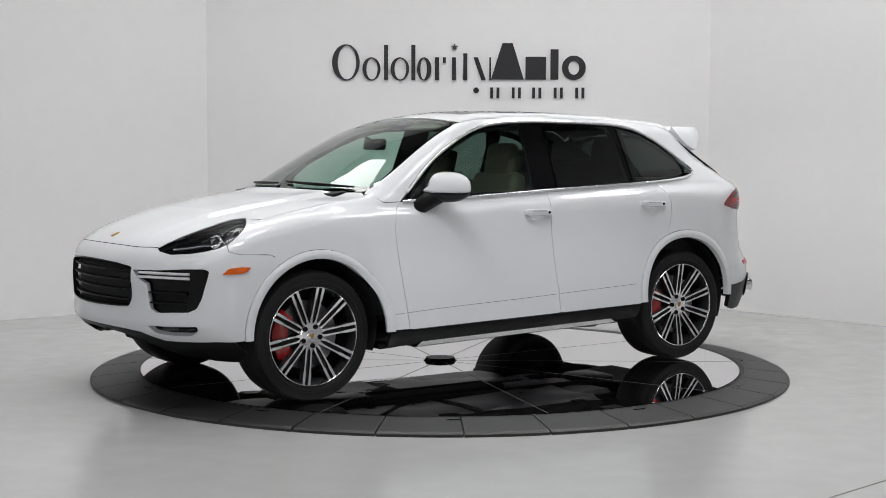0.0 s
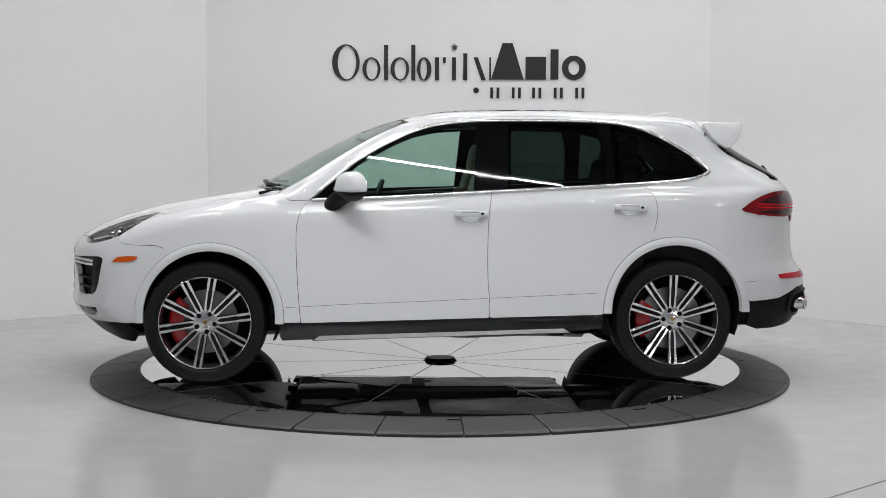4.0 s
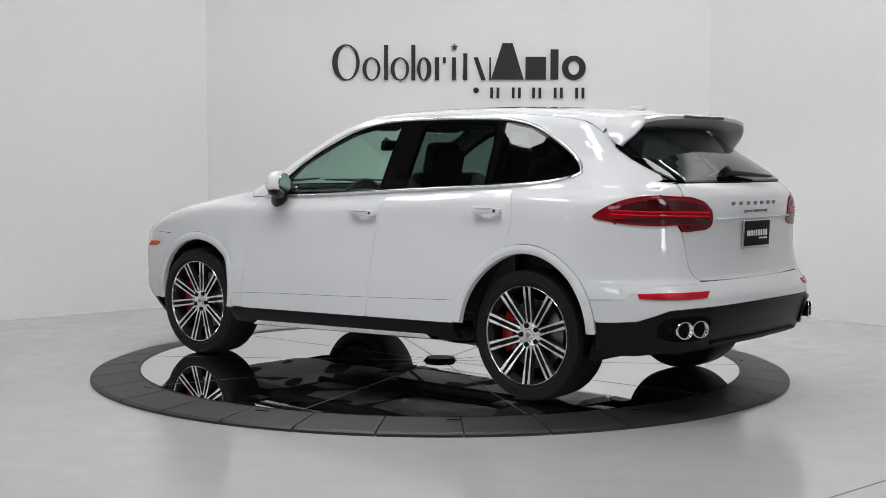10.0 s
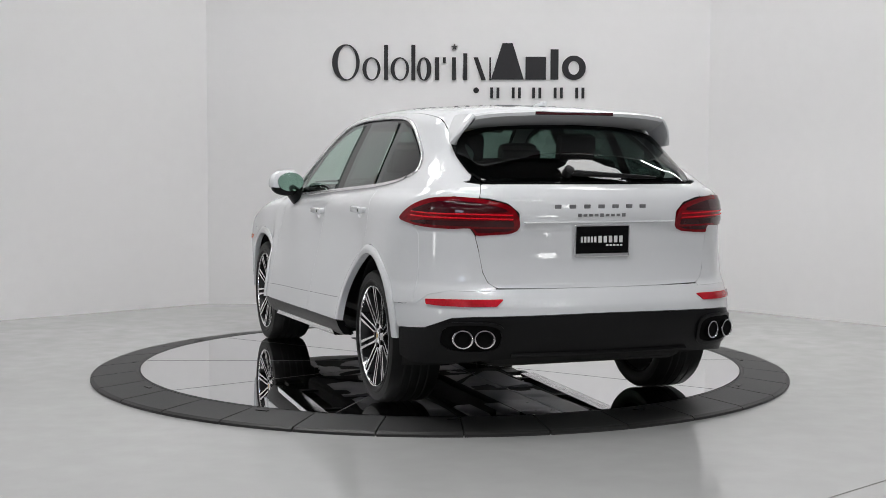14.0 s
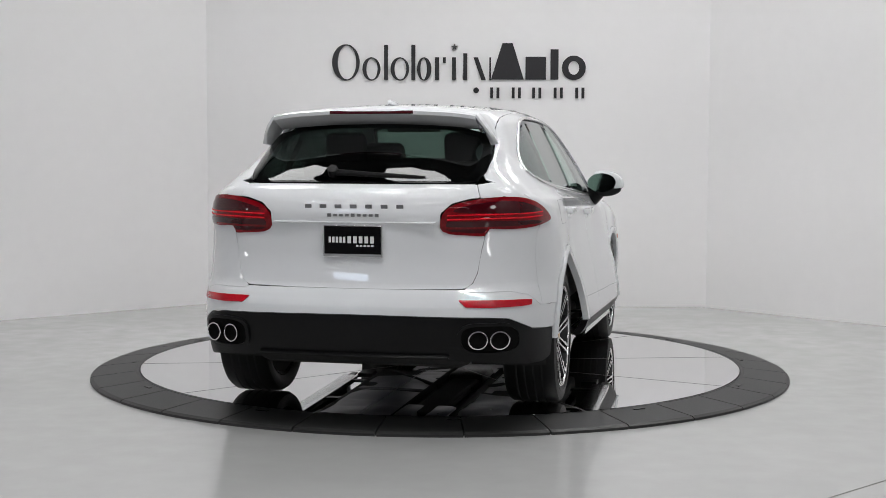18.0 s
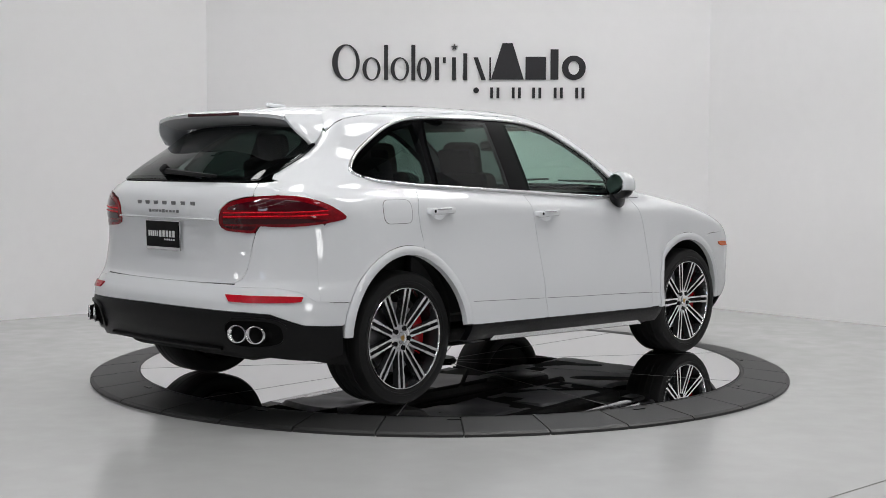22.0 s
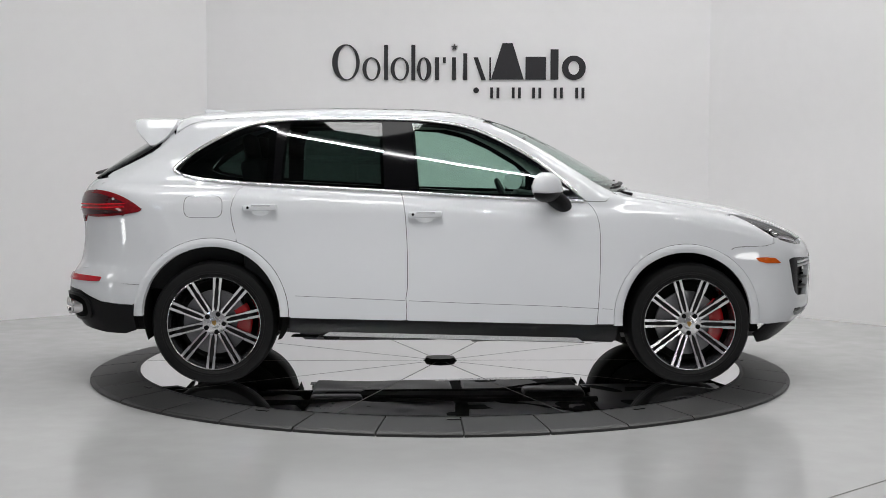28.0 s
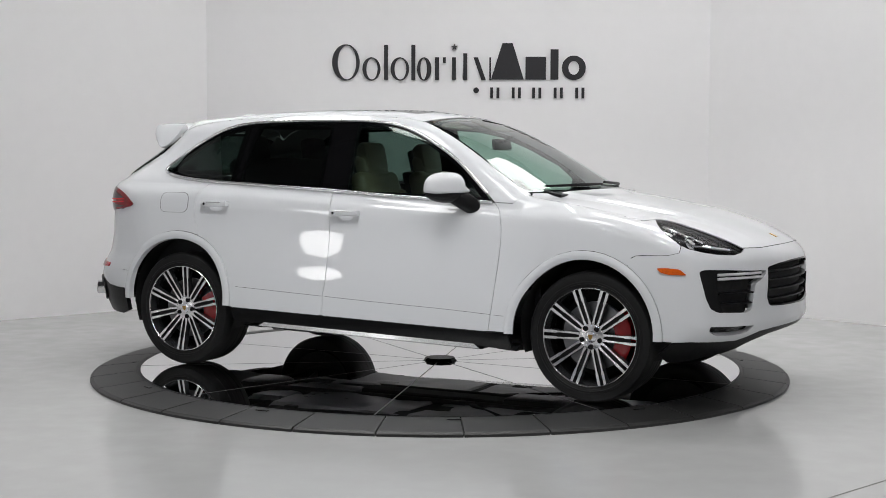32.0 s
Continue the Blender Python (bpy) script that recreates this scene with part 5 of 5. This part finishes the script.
# ---------------------------------------------------------------- wheels, wells, underside, cabin
def wheel_mesh_set():
    """Meshes of one wheel, its outer face towards +y, hub at the origin."""
    out = {}
    ro, rt = 0.372, 0.283
    prof = [(rt, -0.13), (0.30, -0.140), (0.335, -0.146), (0.358, -0.140), (ro, -0.118), (ro + 0.002, 0), (ro, 0.118), (0.358, 0.140), (0.335, 0.146), (0.318, 0.1445), (0.316, 0.147), (0.305, 0.147), (0.303, 0.143), (0.290, 0.138), (rt, 0.130)]
    out["tyre"] = lathe(prof, 96)
    gr = bmesh.new()
    for h in (-0.07, -0.025, 0.025, 0.07):
        b2 = lathe([(ro + 0.0024, h - 0.006), (ro + 0.0030, h - 0.004), (ro + 0.0030, h + 0.004), (ro + 0.0024, h + 0.006)], 72)
        me = bpy.data.meshes.new("groove")
        b2.to_mesh(me)
        b2.free()
        gr.from_mesh(me)
    out["tread_groove"] = gr
    out["rim_lip"] = lathe([(0.284, 0.125), (0.284, 0.139), (0.2815, 0.142), (0.278, 0.140), (0.2755, 0.134)], 96)
    out["rim_barrel"] = lathe([(0.276, 0.1345), (0.262, 0.10), (0.258, 0.02), (0.262, -0.12), (0.280, -0.13)], 64)
    sp = bmesh.new()
    sd = bmesh.new()
    wb = bmesh.new()
    for k in range(10):
        a = 2 * math.pi * k / 10
        for s in (-1, 1):
            # each twin spoke: slim at the hub, stepped wider near the rim
            pts = [(0.070, s * 0.0130, 0.0090, 0.108), (0.10, s * 0.0160, 0.0054, 0.112), (0.17, s * 0.0170, 0.0049, 0.122), (0.198, s * 0.0174, 0.0050, 0.126), (0.208, s * 0.0174, 0.0076, 0.128), (0.277, s * 0.0182, 0.0080, 0.137)]
            rows = []
            for r, w, hw, y in pts:
                rows.append(((r, w - hw, y), (r, w + hw, y), (r, w + hw * 1.5, y - 0.040), (r, w - hw * 1.5, y - 0.040)))
            turn = lambda r, w, y: (r * math.cos(a) - w * math.sin(a), y, r * math.sin(a) + w * math.cos(a))
            top = [(sp.verts.new(turn(*row[0])), sp.verts.new(turn(*row[1]))) for row in rows]
            for p, q in zip(top, top[1:]):
                sp.faces.new((p[0], q[0], q[1], p[1]))
            side = [[sd.verts.new(turn(*c)) for c in row] for row in rows]
            for p, q in zip(side, side[1:]):
                for i, j in ((1, 2), (2, 3), (3, 0)):
                    sd.faces.new((p[i], q[i], q[j], p[j]))
        web = [wb.verts.new(turn(r, w, y)) for r, w, y in ((0.075, -0.010, 0.094), (0.24, -0.018, 0.112), (0.24, 0.018, 0.112), (0.075, 0.010, 0.094))]
        wb.faces.new(web)
    bmesh.ops.recalc_face_normals(sd, faces=sd.faces)
    for f in sp.faces:
        f.normal_update()
        if f.normal.y < 0:
            f.normal_flip()
    out["spoke_face"], out["spoke_flank"], out["spoke_web"] = sp, sd, wb
    out["hub_disc"] = lathe([(0.074, 0.085), (0.074, 0.106), (0.060, 0.110), (0.034, 0.112), (0.032, 0.109), (0.0, 0.109)], 40)
    cap = lathe([(0.0325, 0.109), (0.032, 0.116), (0.020, 0.119), (0.0, 0.120)], 32)
    out["centre_cap"] = cap
    crest = prism([(-0.013, 0.014), (0.013, 0.014), (0.012, -0.004), (0.0, -0.018), (-0.012, -0.004)], 0.1195, 0.1215)
    out["crest"] = crest
    nut = bmesh.new()
    bmesh.ops.create_cone(nut, cap_ends=True, segments=12, radius1=0.0145, radius2=0.0125, depth=0.014, matrix=pose(0.057, 0.109, 0, 90))
    out["wheel_bolt"] = nut
    return out


WM = {"tyre": M_RUBBER, "tread_groove": M_LINER, "rim_lip": M_RIM, "rim_barrel": M_RIMDARK, "spoke_face": M_RIM, "spoke_flank": M_RIMDARK, "spoke_web": M_LINER, "hub_disc": M_RIM, "centre_cap": M_RIM, "crest": M_GOLD, "wheel_bolt": M_GLOSSBLACK}
LABEL = {"tyre": "low black tyre", "spoke_face": "machined silver twin spokes", "spoke_flank": "dark grey spoke flanks", "crest": "small gold crest"}
SETS = {}
for nm, bm in wheel_mesh_set().items():
    me = bpy.data.meshes.new(nm)
    bm.to_mesh(me)
    bm.free()
    me.materials.append(WM[nm])
    for p in me.polygons:
        p.use_smooth = True
    me.set_sharp_from_angle(angle=radians(35))
    SETS[nm] = me

for (hx, hz), front in zip(HUBS, (True, False)):
    for S in (1, -1):
        yc = 0.815 if front else 0.82
        w = empty("wheel", "", "", pose(hx, S * yc, hz, 0, {(True, 1): 8, (False, 1): -18, (True, -1): -1, (False, -1): 13}[(front, S)], 0 if S == 1 else 180))
        w.parent = CAR
        for nm, me in SETS.items():
            for k in range(5 if nm == "wheel_bolt" else 1):
                ob = new(nm, me)
                ob.parent = w
                ob.matrix_basis = pose(0, 0, 0, 0, 72 * k + 18, 0) if nm == "wheel_bolt" else Matrix()
                tagged(ob, LABEL.get(nm, ""))
        br = empty("brake", "", "")
        br.parent = CAR
        bm = lathe([(0.09, 0.015), (0.195, 0.015), (0.195, -0.015), (0.09, -0.015)], 48)
        bmesh.ops.translate(bm, verts=bm.verts, vec=(hx, S * (yc + 0.035), hz))
        part("brake_disc", bm, M_DISCIRON, br, "grey vented brake disc", smooth=True)
        part("disc_bell", lathe([(0.0, 0.045), (0.085, 0.045), (0.09, 0.0)], 32), M_DISCIRON, br).matrix_basis = pose(hx, S * (yc + 0.03), hz, 0, 0, 0 if S == 1 else 180)
        part("dust_shield", lathe([(0.0, -0.05), (0.235, -0.05), (0.245, -0.03), (0.235, -0.035), (0.0, -0.035)], 40), M_LINER, br).matrix_basis = pose(hx, S * (yc - 0.02), hz, 0, 0, 0 if S == 1 else 180)
        # added dark disc, no wheel part: stops light leaking through the spokes
        part("light_stop", lathe([(0.0, -0.10), (0.262, -0.10), (0.262, -0.085), (0.0, -0.085)], 40), M_LINER, br).matrix_basis = pose(hx, S * (yc - 0.02), hz, 0, 0, 0 if S == 1 else 180)
        part("hub_carrier", boxes((0.16, 0.16, 0.30, pose(hx, S * (yc - 0.16), hz), 0.04)), M_LINER, br, smooth=True)
        bm = lathe([(0.135, 0.035), (0.205, 0.035), (0.225, 0.02), (0.225, -0.05), (0.135, -0.05), (0.135, 0.035)], 14, start=-36 if front else -32, sweep=80 if front else 64)
        bmesh.ops.holes_fill(bm, edges=bm.edges)
        mm = pose(hx, S * (yc + 0.045), hz) @ (Matrix() if S == 1 else Matrix.Diagonal((1, -1, 1, 1)))
        bmesh.ops.transform(bm, verts=bm.verts, matrix=mm)
        bmesh.ops.recalc_face_normals(bm, faces=bm.faces)
        part("caliper", bm, M_RED, br, "red six-piston brake caliper", smooth=True)
        # dark wheel well
        spec = ARCH_F if front else ARCH_R
        bm = lathe([(spec[2] + 0.004, S * 0.925), (spec[2] + 0.02, S * 0.80), (spec[2] + 0.02, S * 0.52), (0.0, S * 0.52)], 36, start=-22, sweep=224)
        bmesh.ops.translate(bm, verts=bm.verts, vec=(spec[0], 0, spec[1]))
        part("wheel_well", bm, M_LINER, CAR, smooth=True)

# underside
under = empty("underbody", "", "")
under.parent = CAR
part("floor_pan", boxes((1.90, 1.50, 0.10, pose(0, 0, 0.30, 0, 1, 0), 0.03)), M_LINER, under)
part("front_tray", boxes((1.05, 1.02, 0.08, pose(1.47, 0, 0.285), 0.03)), M_LINER, under)
part("rear_tray", boxes((1.15, 1.02, 0.12, pose(-1.55, 0, 0.35), 0.03)), M_LINER, under)
part("tunnel", boxes((1.7, 0.22, 0.06, pose(0, 0, 0.245), 0.03)), M_LINER, under)
part("silencer", boxes((0.34, 1.15, 0.16, pose(-2.05, 0, 0.37), 0.06)), M_LINER, under, smooth=True)
for s in (1, -1):
    part("exhaust_pipe", tube([(1.0, s * 0.18, 0.24), (-1.2, s * 0.18, 0.26), (-1.9, s * 0.35, 0.33)], 0.032, 10), M_LINER, under, smooth=True)
    part("cross_strut", tube([(0.9, s * 0.65, 0.245), (0.2, s * 0.1, 0.24)], 0.02, 8), M_LINER, under, smooth=True)
    for ax in (1.447, -1.447):
        part("suspension_arm", tube([(ax + 0.12, s * 0.35, 0.30), (ax, s * 0.70, 0.27), (ax - 0.14, s * 0.35, 0.30)], 0.028, 8), M_BLACK, under, smooth=True)

def tray(name, x0, x1, y0, y1, z, deep, material, seed):
    """An uneven moulded shield with ribs and hollows, its edge turned up."""
    rnd = random.Random(seed)
    waves = [(rnd.uniform(4, 16), rnd.uniform(3, 14), rnd.uniform(0, 6.3), rnd.uniform(0.15, 0.5)) for _ in range(6)]
    lumps = [(rnd.uniform(x0, x1), rnd.uniform(y0, y1), rnd.uniform(0.05, 0.16), rnd.uniform(-1, 1)) for _ in range(7)]
    nx, ny = max(8, int((x1 - x0) / 0.03)), max(8, int((y1 - y0) / 0.03))
    bm = bmesh.new()
    grid = []
    for i in range(nx + 1):
        row = []
        for j in range(ny + 1):
            x, y = x0 + (x1 - x0) * i / nx, y0 + (y1 - y0) * j / ny
            h = sum(c * math.sin(a * x + b * y + p) for a, b, p, c in waves) * 0.35
            h += sum(k * max(0.0, 1 - max(abs(x - cx), abs(y - cy)) / r) ** 0.5 for cx, cy, r, k in lumps)
            e = min(i, nx - i, j, ny - j)
            wob = 0.02 * math.sin(9 * x + seed) if j in (0, ny) else 0.0
            row.append(bm.verts.new((x, y + wob, z + deep * h + (0.03 if e == 0 else 0))))
        grid.append(row)
    for i in range(nx):
        for j in range(ny):
            bm.faces.new((grid[i][j], grid[i][j + 1], grid[i + 1][j + 1], grid[i + 1][j]))
    return part(name, bm, material, under, smooth=True)


tray("engine_shield", 0.95, 1.98, -0.55, 0.55, 0.242, 0.012, M_UNDER, 3)
tray("side_shield", 0.10, 0.92, 0.14, 0.72, 0.236, 0.014, M_UNDER, 5)
tray("side_shield", 0.10, 0.92, -0.72, -0.14, 0.236, 0.014, M_UNDER, 8)
tray("side_shield", -0.95, 0.06, 0.16, 0.70, 0.240, 0.016, M_UNDER, 11)
tray("side_shield", -0.95, 0.06, -0.70, -0.16, 0.240, 0.016, M_UNDER, 17)
tray("rear_shield", -1.30, -0.98, -0.45, 0.45, 0.262, 0.014, M_UNDER, 23)
part("gearbox", boxes((0.42, 0.26, 0.08, pose(0.72, 0, 0.222), 0.03)), M_BLACK, under, smooth=True)
part("differential", boxes((0.30, 0.34, 0.14, pose(-1.447, 0, 0.29), 0.05)), M_BLACK, under, smooth=True)
for s in (1, -1):
    part("resonator", boxes((0.36, 0.15, 0.07, pose(-0.75, s * 0.10, 0.245), 0.03)), M_UNDER, under, smooth=True)
    part("drive_shaft", tube([(-1.447, s * 0.15, 0.33), (-1.447, s * 0.70, 0.36)], 0.022, 8), M_BLACK, under, smooth=True)
    part("drive_shaft", tube([(1.447, s * 0.15, 0.33), (1.447, s * 0.70, 0.36)], 0.022, 8), M_BLACK, under, smooth=True)
for s in (1, -1):
    for ux in (0.85, -0.75):
        part("jacking_pad", boxes((0.10, 0.06, 0.05, pose(ux, s * 0.70, 0.275), 0.01)), M_RUBBER, under)

# cabin
cab = empty("cabin", "", "")
cab.parent = CAR
part("cabin_floor", boxes((2.9, 1.5, 0.04, pose(-0.35, 0, 0.42), 0)), M_CABIN, cab)
part("firewall", boxes((0.04, 1.5, 0.68, pose(1.04, 0, 0.76), 0)), M_CABIN, cab)
bm = boxes((0.46, 1.46, 0.20, pose(0.80, 0, 1.04, 0, 6, 0), 0.06), (0.30, 0.42, 0.10, pose(0.62, 0.38, 1.10, 0, 10, 0), 0.045))
part("dashboard", bm, M_CABIN, cab, "dark soft dashboard", smooth=True)
part("console", boxes((1.1, 0.26, 0.34, pose(0.15, 0, 0.66, 0, -8, 0), 0.05)), M_CABIN, cab, smooth=True)
part("steering_wheel", tube([(0, 0.185 * math.cos(t), 0.185 * math.sin(t)) for t in np.linspace(0, 2 * math.pi, 30)[:-1]], 0.016, 8, True), M_CABIN, cab, "black three-spoke steering wheel", smooth=True).matrix_basis = pose(0.43, 0.38, 1.06, 0, -24, 0)
part("wheel_boss", boxes((0.05, 0.15, 0.10, pose(0.45, 0.38, 1.055, 0, -24, 0), 0.02), (0.02, 0.36, 0.035, pose(0.435, 0.38, 1.065, 0, -24, 0), 0.008)), M_CABIN, cab, smooth=True)
part("column", tube([(0.45, 0.38, 1.05), (0.75, 0.38, 0.93)], 0.045, 10), M_CABIN, cab)
part("parcel_shelf", boxes((0.62, 1.26, 0.02, pose(-1.76, 0, 1.02), 0.004)), M_CABIN, cab)
part("boot_wall", boxes((0.03, 1.28, 0.55, pose(-2.12, 0, 0.76), 0)), M_CABIN, cab)
part("headliner", boxes((1.80, 0.98, 0.02, pose(-0.80, 0, 1.600, 0, 0.5, 0), 0.008)), M_CABIN, cab)
part("mirror_stem", tube([(0.52, 0, 1.52), (0.46, 0, 1.49)], 0.012, 8), M_CABIN, cab)
part("inner_mirror", boxes((0.035, 0.25, 0.075, pose(0.44, 0, 1.47, 0, -8, 0), 0.016)), M_GLOSSBLACK, cab, smooth=True)
for s in (1, -1):
    part("door_card", boxes((2.0, 0.05, 0.68, pose(-0.28, s * 0.82, 0.80, s * -3), 0.02)), M_CABIN, cab, smooth=True)
    part("side_lining", boxes((0.95, 0.05, 0.62, pose(-1.72, s * 0.74, 0.88), 0.02)), M_CABIN, cab, smooth=True)
    part("sun_visor", boxes((0.16, 0.38, 0.014, pose(0.22, s * 0.33, 1.600, 0, 22, 0), 0.005)), M_HEADLINER, cab)


part("rear_bench", boxes((0.13, 1.26, 0.68, pose(-1.20, 0, 1.045, 0, -12, 0), 0.05)), M_CABIN, cab, "dark folding rear bench back", smooth=True)
part("load_cover", boxes((0.78, 1.22, 0.03, pose(-1.68, 0, 1.19, 0, -3, 0), 0.01)), M_CABIN, cab)
for s in (1, -1):
    part("rear_headrest", boxes((0.09, 0.25, 0.19, pose(-1.275, s * 0.36, 1.435, 0, -10, 0), 0.042)), M_CABIN, cab, smooth=True)


def seat(x, y, rear=False):
    e = empty("seat", "beige leather car seat with headrest", "")
    e.parent = cab
    base = 0.58 if not rear else 0.62
    part("cushion", boxes((0.52, 0.50, 0.15, pose(x + 0.05, y, base, 0, -6, 0), 0.06)), M_BEIGE, e, smooth=True)
    bm = bmesh.new()
    box(bm, 0.13, 0.48, 0.66, pose(x - 0.25, y, base + 0.39, 0, -16, 0), 0.055, 3)
    box(bm, 0.11, 0.30, 0.30, pose(x - 0.335, y, base + 0.68, 0, -14, 0), 0.05, 3)
    for s in (1, -1):
        box(bm, 0.10, 0.09, 0.50, pose(x - 0.19, y + s * 0.21, base + 0.35, 0, -16, s * 18), 0.04, 3)
    part("backrest", bm, M_BEIGE, e, smooth=True)
    hz = base + 0.80
    part("headrest", boxes((0.10, 0.28, 0.21, pose(x - 0.345, y, hz, 0, -12, 0), 0.048)), M_BEIGE, e, smooth=True)
    part("back_shell", boxes((0.05, 0.47, 0.66, pose(x - 0.315, y, base + 0.39, 0, -16, 0), 0.02), (0.05, 0.28, 0.28, pose(x - 0.385, y, base + 0.72, 0, -14, 0), 0.02)), M_CABIN, e, "dark seat back shell", smooth=True)
    part("headrest_post", boxes((0.014, 0.014, 0.10, pose(x - 0.33, y + 0.06, hz - 0.12, 0, -12, 0), 0), (0.014, 0.014, 0.10, pose(x - 0.33, y - 0.06, hz - 0.12, 0, -12, 0), 0)), M_CHROME, e)


for s in (1, -1):
    seat(0.02, s * 0.38)
    part("rear_cushion", boxes((0.50, 0.60, 0.16, pose(-0.92, s * 0.32, 0.66, 0, -6, 0), 0.06)), M_BEIGE, cab, "beige rear seat cushion", smooth=True)


# ---------------------------------------------------------------- movement
TURN = [(0, 215.05), (1, 206.85), (2, 198.8), (3, 191.1), (4, 183.7), (5, 176.7), (6, 169.6), (7, 162.7), (8, 155.2), (9, 147.35), (10, 139.55), (11, 131.7),
        (12, 124.2), (13, 116.95), (14, 109.6), (15, 101.9), (16, 93.9), (17, 85.6), (18, 77.3), (19, 69.45), (20, 62.15), (21, 55.05), (22, 47.4), (23, 39.35),
        (24, 31.2), (25, 23.2), (26, 15.6), (27, 8.6), (28, 1.75), (29, -5.1), (30, -12.85), (31, -20.6), (32, -28.15)]


def motions():
    walk(CAR, [(t, pose(0, 0, 0, 0, 0, a) @ pose(0.0485, -0.0635, 0)) for t, a in TURN])
    walk(DISC, [(t, pose(0, 0, 0, 0, 0, a)) for t, a in TURN])


motions()
